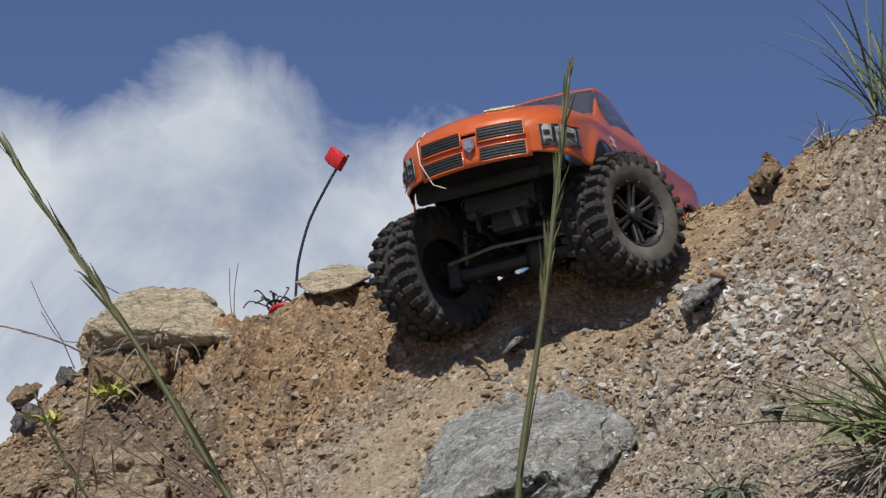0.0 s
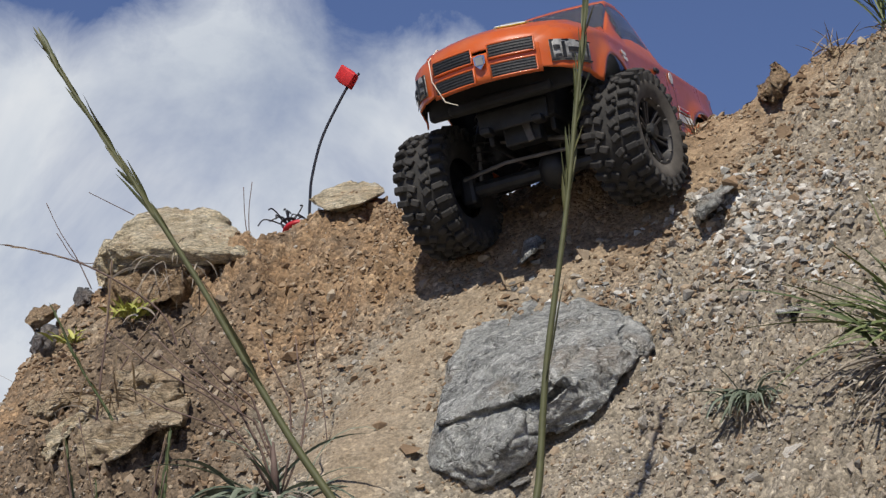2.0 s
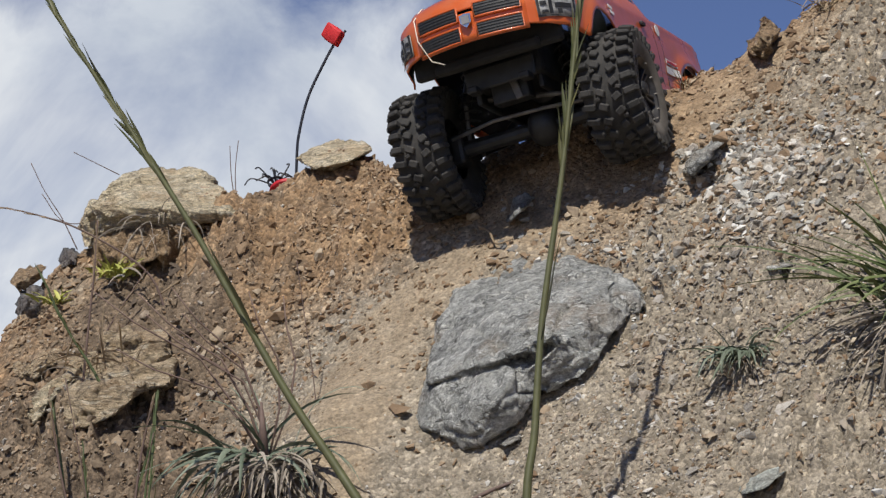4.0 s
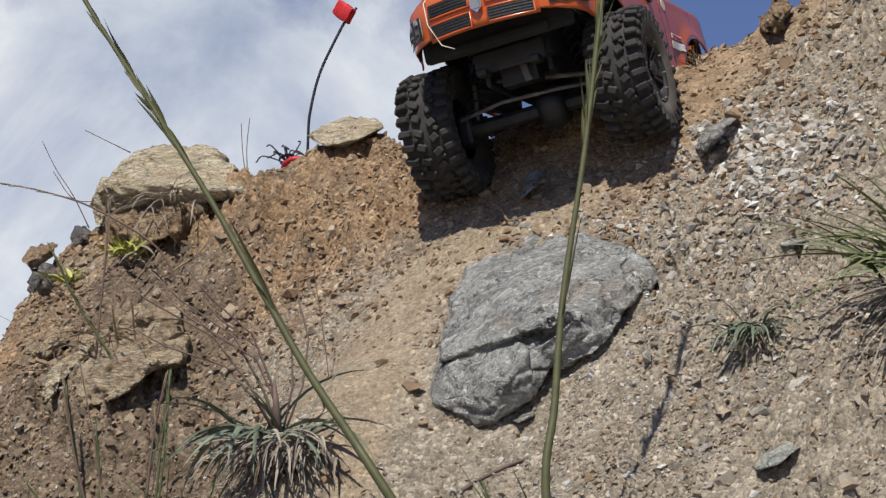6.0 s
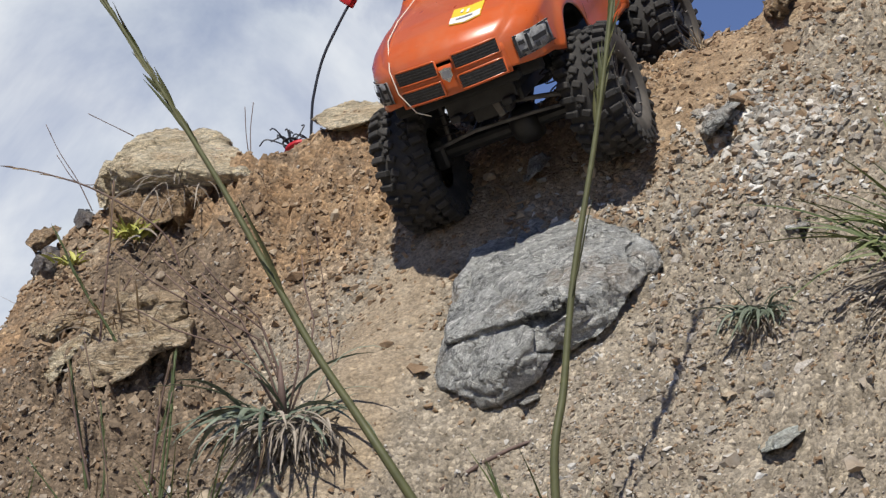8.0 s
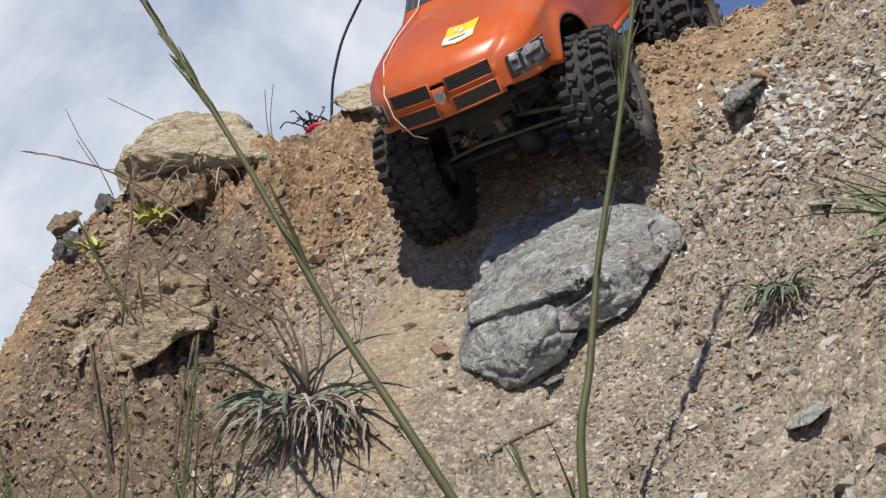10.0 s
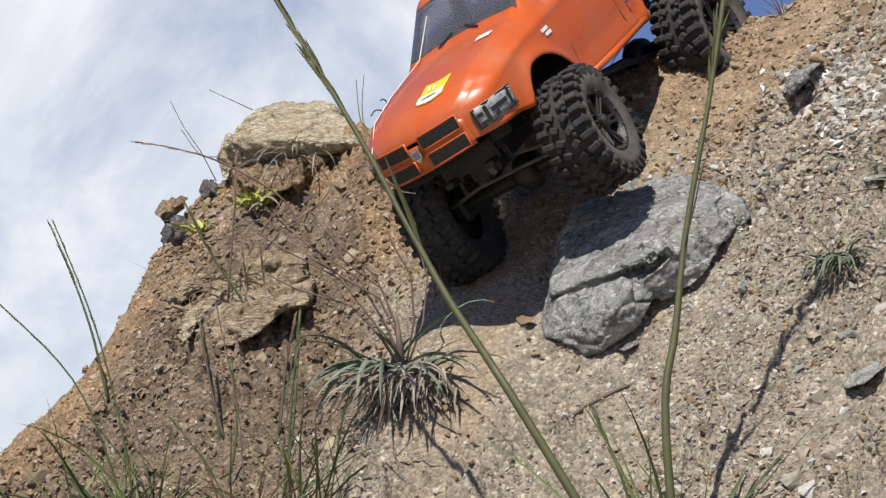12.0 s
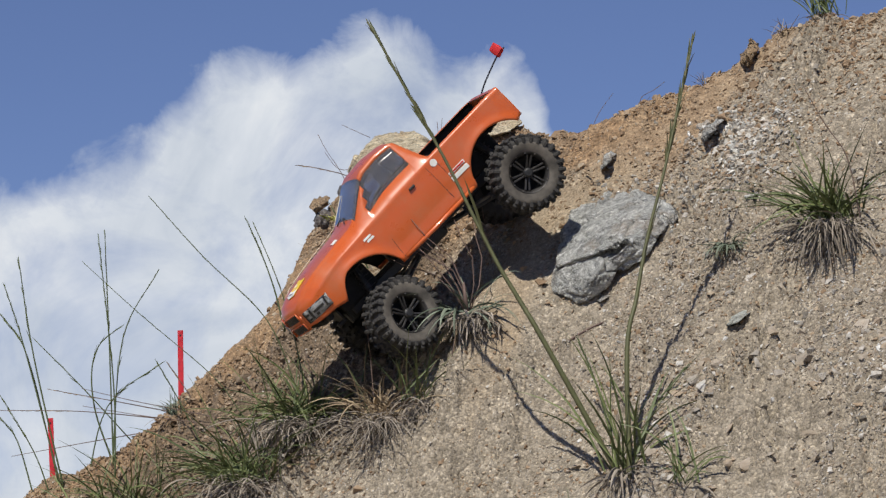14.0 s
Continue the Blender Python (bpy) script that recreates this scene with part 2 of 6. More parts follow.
def boulder_material(name, a, b, c, vein, stain, stretch=(1, 1, 1), stain_at=(0.52, 0.72)):
    m = Mat(name, 0.82)
    mp = m.node("ShaderNodeMapping")
    mp.inputs["Scale"].default_value = stretch
    mp.inputs["Rotation"].default_value = (0.3, 0.5, 0.4)
    m.link(m.co, mp.inputs["Vector"])
    at = mp.outputs[0]
    n1 = m.noise(16, 8, 0.7, 0.6, at)
    n2 = m.noise(75, 6, 0.75, 0.3, at)
    n3 = m.noise(190, 5, 0.8, 0.2, at)
    col = m.ramp(n1, (0.28, a), (0.5, b), (0.72, c))
    col = m.mix(0.85, col, m.ramp(n2, (0.28, 0.38), (0.5, 0.95), (0.75, 1.6)), "MULTIPLY")
    col = m.mix(m.ramp(m.noise(9, 6, 0.7), (stain_at[0], 0.0), (stain_at[1], 0.75)), col, stain)
    col = m.mix(m.ramp(m.noise(34, 5, 0.7, 1.2, at), (0.56, 0.0), (0.64, 0.7)), col, vein)
    col = m.mix(0.8, col, m.ramp(n3, (0.32, 0.40), (0.5, 1.0), (0.68, 1.65)), "MULTIPLY")
    # hair cracks, bent by noise
    bent = m.node("ShaderNodeVectorMath", operation="ADD")
    push = m.node("ShaderNodeVectorMath", operation="SCALE")
    wob = m.node("ShaderNodeTexNoise")
    wob.inputs["Scale"].default_value = 30
    m.link(at, wob.inputs["Vector"])
    m.link(wob.outputs["Color"], push.inputs[0])
    push.inputs["Scale"].default_value = 0.05
    m.link(at, bent.inputs[0])
    m.link(push.outputs[0], bent.inputs[1])
    crack = m.ramp(m.voronoi(17, "DISTANCE_TO_EDGE", at=bent.outputs[0]), (0.0, 0.0), (0.035, 1.0))
    col = m.mix(m.ramp(n1, (0.35, 0.85), (0.6, 0.25)), col, m.ramp(crack, (0.0, 0.3), (1.0, 1.0)), "MULTIPLY")
    col = m.mix(0.5, col, m.ramp(m.noise(420, 3, 0.8), (0.3, 0.5), (0.7, 1.45)), "MULTIPLY")
    m.color(col)
    h = m.math("ADD", n2, m.math("ADD", m.math("MULTIPLY", n3, 0.6), m.math("MULTIPLY", crack, 0.35)))
    m.bump(h, 1.0, 0.007)
    return m.m


M_SOIL = soil_material()
M_GRAVEL = stone_material("gravel", [(0.0, (0.14, 0.13, 0.115)), (0.25, (0.27, 0.235, 0.19)), (0.5, (0.34, 0.31, 0.27)), (0.72, (0.33, 0.24, 0.155)), (0.86, (0.47, 0.45, 0.41)), (1.0, (0.62, 0.61, 0.58))])
M_STONE = stone_material("loose_stone", [(0.0, (0.17, 0.165, 0.155)), (0.3, (0.30, 0.285, 0.26)), (0.6, (0.44, 0.42, 0.38)), (0.75, (0.38, 0.28, 0.19)), (1.0, (0.62, 0.60, 0.56))], True)
M_CLOD = stone_material("soil_clod", [(0.0, (0.17, 0.105, 0.058)), (0.4, (0.25, 0.165, 0.097)), (0.75, (0.33, 0.235, 0.150)), (1.0, (0.42, 0.35, 0.26))])
M_TOPSOIL = stone_material("topsoil_crumb", [(0.0, (0.07, 0.052, 0.038)), (0.4, (0.14, 0.102, 0.070)), (0.8, (0.23, 0.175, 0.122)), (1.0, (0.36, 0.31, 0.25))])
M_GREY_ROCK = boulder_material("grey_schist", (0.17, 0.175, 0.17), (0.42, 0.425, 0.405), (0.64, 0.64, 0.61), (0.80, 0.795, 0.76), (0.31, 0.235, 0.165), (1.0, 2.6, 1.6), (0.54, 0.68))
M_TAN_ROCK = boulder_material("tan_sandstone", (0.42, 0.33, 0.205), (0.66, 0.565, 0.395), (0.78, 0.70, 0.53), (0.80, 0.74, 0.60), (0.44, 0.28, 0.14), (1, 1, 3.5))
M_RUST_ROCK = boulder_material("rusty_rock", (0.20, 0.13, 0.07), (0.36, 0.25, 0.145), (0.50, 0.39, 0.25), (0.55, 0.48, 0.38), (0.16, 0.09, 0.05), (1, 1, 2.0))
M_LEDGE_ROCK = boulder_material("ledge_rock", (0.26, 0.19, 0.12), (0.47, 0.37, 0.245), (0.63, 0.53, 0.38), (0.70, 0.63, 0.50), (0.30, 0.19, 0.10), (1, 1, 2.6))
M_DARK_ROCK = boulder_material("dark_slate", (0.06, 0.06, 0.065), (0.13, 0.13, 0.135), (0.24, 0.24, 0.24), (0.36, 0.36, 0.35), (0.20, 0.13, 0.08))
M_PALE_ROCK = boulder_material("pale_greenstone", (0.26, 0.28, 0.26), (0.40, 0.43, 0.40), (0.52, 0.55, 0.51), (0.6, 0.62, 0.58), (0.3, 0.26, 0.2))


# ================= ground: bank and level ground, one sheet =================
def spaced(lo, hi, step, reach):
    """Coordinates: even steps between lo and hi, then wider and wider out to reach."""
    mid = list(np.arange(lo, hi + step / 2, step))
    out, s, v = [], step, 0.0
    while hi + v < reach:
        s *= 1.22
        v += s
        out.append(v)
    return np.array([lo - v for v in out[::-1]] + mid + [hi + v for v in out])


gx, gy = spaced(-1.15, 0.72, 0.0042, 900.0), spaced(-0.85, 0.50, 0.0036, 900.0)
GX, GY = np.meshgrid(gx, gy, indexing="ij")
GZ = land(GX, GY)
verts = np.stack([GX, GY, GZ], -1).reshape(-1, 3)
nx, ny = len(gx), len(gy)
idx = np.arange(nx * ny).reshape(nx, ny)
quads = np.stack([idx[:-1, :-1], idx[1:, :-1], idx[1:, 1:], idx[:-1, 1:]], -1).reshape(-1, 4)
me = bpy.data.meshes.new("ground")
me.from_pydata(verts.tolist(), [], quads.tolist())
me.polygons.foreach_set("use_smooth", np.ones(len(quads), bool))
yc = np.interp(GX, CREST_X, CREST_Y)
sand = sandy(GX, GY) * (GY < yc + 0.1)
earth = np.clip(0.95 - (yc - GY) / 0.34 + 0.35 * fbm(GX * 5, GY * 5, 3) - 0.35 * np.clip((GX - 0.22) / 0.2, 0, 1), 0, 1)
# share of the darker brown: grows leftwards, some way below the crest
dark_soil = np.clip((-0.14 - GX) / 0.14, 0, 1) * np.clip(((yc - GY) - 0.04) / 0.10, 0, 1) * np.clip((GY + 0.16) / 0.12, 0, 1)
for key, values in (("earth", earth), ("dark_soil", dark_soil), ("sand", sand)):
    me.attributes.new(key, "FLOAT", "POINT").data.foreach_set("value", values.reshape(-1).astype(np.float32))
me.materials.append(M_SOIL)
ground = tagged(new("ground", me), "steep bank of ochre soil and grey gravel", "ground", kind="structure")


# ================= rocks =================
def bm_rock(points, levels=4, amp=0.006, scale=18.0, soft=2, seed=0.0, strata=0.0, groove=0.6):
    """A worn rock: the hull of some corners, split finer and roughened."""
    bm = bmesh.new()
    for p in points:
        bm.verts.new(p)
    r = bmesh.ops.convex_hull(bm, input=bm.verts[:])
    bmesh.ops.delete(bm, geom=[g for g in r["geom_interior"] if isinstance(g, bmesh.types.BMVert)], context="VERTS")
    for k in range(levels):
        bmesh.ops.subdivide_edges(bm, edges=bm.edges[:], cuts=1, use_grid_fill=True)
        bmesh.ops.triangulate(bm, faces=bm.faces[:])
        if k in (1, 2):
            for _ in range(soft):
                bmesh.ops.smooth_vert(bm, verts=bm.verts[:], factor=0.22, use_axis_x=True, use_axis_y=True, use_axis_z=True)
    bm.normal_update()
    off = Vector((seed, seed * 1.7, -seed))
    for v in bm.verts:
        p = v.co * scale + off
        d = noise.fractal(p, 0.75, 2.1, 6) * amp
        w = p * 0.45 + noise.noise_vector(p * 0.8) * 0.35
        near = noise.voronoi(w)[0]
        d -= amp * groove * max(0.0, 1 - (near[1] - near[0]) * 7)
        d += (noise.cell(noise.voronoi(w)[1][0] * 7.3) - 0.5) * amp * 2.0 * groove
        if strata:
            d += strata * abs(math.sin((v.co.z + 0.25 * v.co.x) * 150 + 3 * noise.noise(p * 0.5)))
        v.co += v.normal * d
    return bm


def rock(name, points, material, label, **kw):
    c = Vector()
    for p in points:
        c += Vector(p)
    c /= len(points)
    ob = part(name, bm_rock([Vector(p) - c for p in points], **kw), material, smooth=True)
    ob.location = c
    return tagged(ob, label, "rock")


def worn_rock(name, hulls, material, label, voxel=0.0024, amp=0.004, scale=26.0, seed=0.0, strata=0.0, bed=(0.2, 0.1, 1.0), beds=70.0, plates=1.0):
    """A broken rock: hulls fused into one skin, then split into plates, beds and grain."""
    pts = [Vector(p) for h in hulls for p in h]
    c = sum(pts, Vector()) / len(pts)
    bms = []
    for h in hulls:
        bm = bmesh.new()
        for p in h:
            bm.verts.new(Vector(p) - c)
        g = bmesh.ops.convex_hull(bm, input=bm.verts[:])
        bmesh.ops.delete(bm, geom=[v for v in g["geom_interior"] if isinstance(v, bmesh.types.BMVert)], context="VERTS")
        bms.append(bm)
    tmp = part("rough_block", joined(bms), None)
    re = tmp.modifiers.new("skin", "REMESH")
    re.mode, re.voxel_size = "VOXEL", voxel
    me = bpy.data.meshes.new_from_object(tmp.evaluated_get(bpy.context.evaluated_depsgraph_get()))
    bpy.data.objects.remove(tmp)
    off, axis = Vector((seed, seed * 1.7, -seed)), Vector(bed).normalized()
    out = []
    for v in me.vertices:
        p = v.co * scale + off
        w = p * 0.42 + noise.noise_vector(p * 0.7) * 0.45
        near = noise.voronoi(w)
        d = noise.fractal(p, 0.8, 2.1, 4) * amp
        d += (noise.cell(near[1][0] * 7.3) - 0.5) * amp * 1.6 * plates
        d -= amp * 1.1 * plates * max(0.0, 1 - (near[0][1] - near[0][0]) * 9)
        d += noise.fractal(p * 5.0, 0.7, 2.2, 3) * amp * 0.28
        if strata:
            f = (v.co.dot(axis) * beds + 1.3 * noise.noise(p * 0.45)) % 1.0
            d += strata * (f ** 3 - 0.25) * (0.5 + noise.noise(p * 0.9 + off))
        out.append(v.co + v.normal * d)
    for v, q in zip(me.vertices, out):
        v.co = q
    me.polygons.foreach_set("use_smooth", np.ones(len(me.polygons), bool))
    me.materials.clear()
    me.materials.append(material)
    ob = new(name, me)
    ob.location = c
    return tagged(ob, label, "rock")


BOULDER_TOP = [(0.034, 0.028, 1.551), (0.075, 0.017, 1.565), (0.149, -0.024, 1.568), (0.191, -0.063, 1.553), (0.209, -0.094, 1.530), (0.034, -0.038, 1.519), (0.078, -0.098, 1.501), (0.126, -0.132, 1.504), (0.178, -0.138, 1.515), (0.199, -0.126, 1.517), (0.010, -0.142, 1.407), (0.016, -0.109, 1.435), (0.018, -0.057, 1.482), (0.053, -0.176, 1.418), (0.086, -0.198, 1.422), (0.122, -0.210, 1.433), (0.138, -0.190, 1.460), (0.199, -0.169, 1.482), (0.017, 0.063, 1.506), (0.011, -0.013, 1.435), (0.134, -0.074, 1.448), (0.208, -0.057, 1.499), (0.176, 0.059, 1.572), (0.055, 0.119, 1.560)]
BOULDER_FOOT = [(-0.003, -0.078, 1.416), (-0.005, -0.095, 1.383), (0.023, -0.088, 1.445), (0.015, -0.143, 1.398), (0.061, -0.177, 1.411), (0.075, -0.210, 1.373), (0.098, -0.200, 1.412), (0.011, -0.147, 1.358), (0.044, -0.167, 1.335), (0.061, -0.182, 1.336), (0.086, -0.190, 1.351), (0.115, -0.185, 1.378), (0.129, -0.188, 1.397), (0.121, -0.168, 1.441), (0.045, -0.114, 1.452), (-0.001, 0.035, 1.431), (0.011, -0.019, 1.379), (0.069, -0.073, 1.358), (0.128, -0.056, 1.415), (0.106, -0.010, 1.484)]
BOULDER_END = [(0.101, -0.196, 1.399), (0.146, -0.203, 1.443), (0.202, -0.166, 1.481), (0.232, -0.135, 1.492), (0.224, -0.127, 1.507), (0.216, -0.157, 1.472), (0.203, -0.171, 1.457), (0.180, -0.187, 1.415), (0.152, -0.184, 1.397), (0.129, -0.179, 1.387), (0.095, -0.196, 1.402), (0.203, -0.094, 1.527), (0.236, -0.070, 1.502), (0.181, -0.064, 1.441), (0.134, -0.060, 1.414), (0.210, 0.019, 1.551)]
worn_rock("boulder", (BOULDER_TOP, BOULDER_FOOT, BOULDER_END), M_GREY_ROCK, "large grey schist boulder half buried in the bank", 0.0022, 0.0040, 26, 1.0, 0.0011, (0.5, -0.3, 1.0), 55, 0.8)
SLAB = [(-0.371, 0.370, 1.722), (-0.355, 0.450, 1.771), (-0.326, 0.460, 1.779), (-0.273, 0.440, 1.772), (-0.231, 0.380, 1.741), (-0.211, 0.310, 1.695), (-0.389, 0.340, 1.703), (-0.365, 0.315, 1.700), (-0.324, 0.290, 1.690), (-0.282, 0.280, 1.688), (-0.249, 0.272, 1.679), (-0.220, 0.285, 1.689), (-0.373, 0.330, 1.666), (-0.305, 0.310, 1.666), (-0.258, 0.290, 1.670), (-0.216, 0.285, 1.678), (-0.366, 0.550, 1.792), (-0.281, 0.550, 1.796), (-0.236, 0.500, 1.752), (-0.394, 0.500, 1.716)]
SLAB_END = [(-0.387, 0.350, 1.709), (-0.402, 0.360, 1.689), (-0.401, 0.370, 1.658), (-0.390, 0.360, 1.653), (-0.374, 0.345, 1.668), (-0.367, 0.330, 1.698), (-0.397, 0.450, 1.734), (-0.411, 0.450, 1.705), (-0.389, 0.450, 1.677)]
worn_rock("sandstone_slab", (SLAB, SLAB_END), M_TAN_ROCK, "blocky tan sandstone slab lying on the crest", 0.0022, 0.0032, 30, 4.0, 0.0034, (0.25, -0.5, 1.0), 75)
rock('support_rock', [(-0.401, 0.397, 1.679), (-0.362, 0.346, 1.681), (-0.288, 0.287, 1.664), (-0.260, 0.307, 1.672), (-0.288, 0.253, 1.627), (-0.342, 0.285, 1.611), (-0.388, 0.348, 1.634), (-0.340, 0.484, 1.685)],
     M_RUST_ROCK, 'crumbling brown rock under a sandstone slab', levels=5, amp=0.007, scale=34, soft=0, groove=0.9, seed=24.0)
rock('sandstone_cap', [(-0.149, 0.335, 1.759), (-0.132, 0.360, 1.782), (-0.098, 0.365, 1.793), (-0.069, 0.319, 1.777), (-0.057, 0.277, 1.755), (-0.082, 0.233, 1.731), (-0.121, 0.252, 1.726), (-0.102, 0.263, 1.727), (-0.114, 0.433, 1.792), (-0.079, 0.383, 1.776)],
     M_TAN_ROCK, 'flat tan sandstone at the foot of the flag', levels=4, amp=0.0035, scale=28, soft=0, strata=0.0010, groove=0.4, seed=8.0)
rock('rusty_stone', [(-0.489, 0.399, 1.625), (-0.482, 0.416, 1.648), (-0.467, 0.430, 1.657), (-0.446, 0.405, 1.644), (-0.441, 0.355, 1.624), (-0.473, 0.355, 1.602), (-0.456, 0.371, 1.616), (-0.477, 0.490, 1.651)],
     M_RUST_ROCK, 'small rust-brown stone on the edge of the crest', levels=3, amp=0.004, scale=40, soft=0, seed=2.0)
rock('dark_stone', [(-0.482, 0.382, 1.594), (-0.476, 0.379, 1.611), (-0.452, 0.366, 1.613), (-0.440, 0.363, 1.600), (-0.445, 0.340, 1.572), (-0.471, 0.356, 1.572), (-0.473, 0.466, 1.612), (-0.455, 0.316, 1.587)],
     M_DARK_ROCK, 'dark slate stone below a rusty stone', levels=3, amp=0.004, scale=40, soft=0, seed=3.0)
rock('dark_stone', [(-0.434, 0.409, 1.655), (-0.427, 0.402, 1.668), (-0.412, 0.414, 1.675), (-0.400, 0.391, 1.658), (-0.405, 0.360, 1.636), (-0.425, 0.388, 1.638), (-0.427, 0.500, 1.678), (-0.413, 0.364, 1.651)],
     M_DARK_ROCK, 'dark slate stone beside the sandstone slab', levels=3, amp=0.004, scale=40, soft=0, seed=13.0)
worn_rock("ledge_rock", ([(-0.374, 0.364, 1.551), (-0.326, 0.353, 1.570), (-0.285, 0.316, 1.556), (-0.274, 0.267, 1.508), (-0.317, 0.266, 1.480), (-0.385, 0.335, 1.511), (-0.356, 0.230, 1.527), (-0.312, 0.216, 1.539), (-0.278, 0.195, 1.529), (-0.356, 0.189, 1.506), (-0.315, 0.166, 1.513), (-0.276, 0.155, 1.511), (-0.270, 0.154, 1.489), (-0.308, 0.157, 1.467), (-0.365, 0.210, 1.488)],), M_LEDGE_ROCK, "brown layered ledge rock jutting from the bank", 0.0023, 0.0030, 42, 5.0, 0.0034, (0.4, -0.3, 1.0), 80)
worn_rock("ledge_rock", ([(-0.458, 0.322, 1.449), (-0.438, 0.349, 1.492), (-0.391, 0.347, 1.521), (-0.375, 0.325, 1.507), (-0.417, 0.324, 1.479), (-0.440, 0.294, 1.430), (-0.441, 0.192, 1.433), (-0.422, 0.210, 1.466), (-0.380, 0.223, 1.496), (-0.409, 0.165, 1.453), (-0.367, 0.184, 1.483), (-0.424, 0.155, 1.414)],), M_TAN_ROCK, "long pale split ledge rock jutting from the bank", 0.0023, 0.0030, 42, 6.0, 0.0034, (0.4, -0.3, 1.0), 80)
worn_rock("ledge_rock", ([(-0.423, 0.330, 1.481), (-0.387, 0.329, 1.504), (-0.313, 0.277, 1.494), (-0.292, 0.247, 1.475), (-0.349, 0.233, 1.423), (-0.391, 0.252, 1.417), (-0.426, 0.282, 1.426), (-0.401, 0.183, 1.455), (-0.371, 0.199, 1.477), (-0.304, 0.157, 1.470), (-0.398, 0.142, 1.437), (-0.354, 0.127, 1.450), (-0.290, 0.107, 1.449), (-0.341, 0.116, 1.410), (-0.378, 0.124, 1.400), (-0.410, 0.158, 1.412)],), M_LEDGE_ROCK, "brown block of rock under a pale ledge", 0.0023, 0.0030, 42, 7.0, 0.0034, (0.4, -0.3, 1.0), 80)
worn_rock("ledge_rock", ([(-0.482, 0.408, 1.528), (-0.431, 0.391, 1.543), (-0.393, 0.355, 1.529), (-0.446, 0.354, 1.493), (-0.477, 0.370, 1.491), (-0.464, 0.282, 1.502), (-0.417, 0.266, 1.516), (-0.384, 0.237, 1.505), (-0.419, 0.225, 1.494), (-0.451, 0.240, 1.485), (-0.436, 0.240, 1.475)],), M_LEDGE_ROCK, "small brown ledge rock in the soil", 0.0023, 0.0030, 42, 9.0, 0.0034, (0.4, -0.3, 1.0), 80)
worn_rock("ledge_rock", ([(-0.418, 0.379, 1.538), (-0.342, 0.336, 1.541), (-0.272, 0.270, 1.514), (-0.275, 0.226, 1.463), (-0.340, 0.256, 1.454), (-0.417, 0.310, 1.463), (-0.405, 0.255, 1.511), (-0.330, 0.208, 1.513), (-0.271, 0.159, 1.489), (-0.271, 0.121, 1.451), (-0.329, 0.133, 1.440), (-0.397, 0.189, 1.449), (-0.338, 0.152, 1.471)],), M_LEDGE_ROCK, "weathered brown bedrock under the ledges", 0.0023, 0.0030, 42, 12.0, 0.0034, (0.4, -0.3, 1.0), 80)
rock('buried_stone', [(-0.099, 0.036, 1.446), (-0.085, 0.034, 1.461), (-0.063, 0.025, 1.466), (-0.058, 0.013, 1.456), (-0.075, -0.017, 1.437), (-0.093, 0.008, 1.435), (-0.081, 0.122, 1.472)],
     M_DARK_ROCK, 'flat dark stone half buried in loose soil', levels=3, amp=0.003, scale=40, soft=0, seed=10.0)
rock('buried_stone', [(-0.083, 0.076, 1.500), (-0.071, 0.079, 1.512), (-0.050, 0.065, 1.510), (-0.052, 0.039, 1.496), (-0.073, 0.040, 1.484), (-0.067, 0.157, 1.519)],
     M_DARK_ROCK, 'flat grey stone half buried in loose soil', levels=3, amp=0.003, scale=40, soft=0, seed=11.0)
rock('pale_slab', [(0.301, -0.346, 1.270), (0.316, -0.355, 1.286), (0.345, -0.367, 1.291), (0.348, -0.384, 1.283), (0.322, -0.403, 1.262), (0.302, -0.387, 1.258), (0.331, -0.289, 1.287)],
     M_PALE_ROCK, 'flat pale greenish stone on the gravel', levels=3, amp=0.003, scale=40, soft=0, seed=12.0)
rock('track_stone', [(0.091, 0.071, 1.624), (0.100, 0.056, 1.646), (0.115, 0.055, 1.655), (0.128, 0.057, 1.649), (0.110, -0.004, 1.619), (0.096, 0.008, 1.607), (0.113, 0.189, 1.671)],
     M_GREY_ROCK, 'grey stone in the wheel track', levels=3, amp=0.004, scale=40, soft=0, seed=14.0)
rock('buried_stone', [(0.073, -0.159, 1.344), (0.087, -0.173, 1.353), (0.104, -0.182, 1.355), (0.106, -0.193, 1.344), (0.086, -0.207, 1.332), (0.092, -0.079, 1.363)],
     M_GREY_ROCK, 'grey stone beside the boulder foot', levels=3, amp=0.003, scale=40, soft=0, seed=15.0)
rock('buried_stone', [(0.339, -0.147, 1.530), (0.350, -0.151, 1.540), (0.380, -0.166, 1.535), (0.380, -0.187, 1.521), (0.353, -0.201, 1.512), (0.367, -0.071, 1.550)],
     M_GREY_ROCK, 'grey stone in the gravel above the boulder', levels=3, amp=0.003, scale=40, soft=0, seed=16.0)
rock('buried_stone', [(0.278, 0.011, 1.663), (0.288, -0.010, 1.680), (0.318, 0.010, 1.705), (0.329, -0.003, 1.697), (0.305, -0.065, 1.663), (0.282, -0.053, 1.644), (0.313, 0.101, 1.705)],
     M_GREY_ROCK, 'grey stone jutting from the upper bank', levels=3, amp=0.004, scale=40, soft=0, seed=17.0)
rock('buried_stone', [(-0.061, -0.060, 1.365), (-0.050, -0.078, 1.369), (-0.037, -0.088, 1.366), (-0.035, -0.098, 1.357), (-0.050, -0.093, 1.353), (-0.048, 0.000, 1.375)],
     M_PALE_ROCK, 'pale flat stone in the soil below the boulder', levels=3, amp=0.003, scale=40, soft=0, seed=18.0)
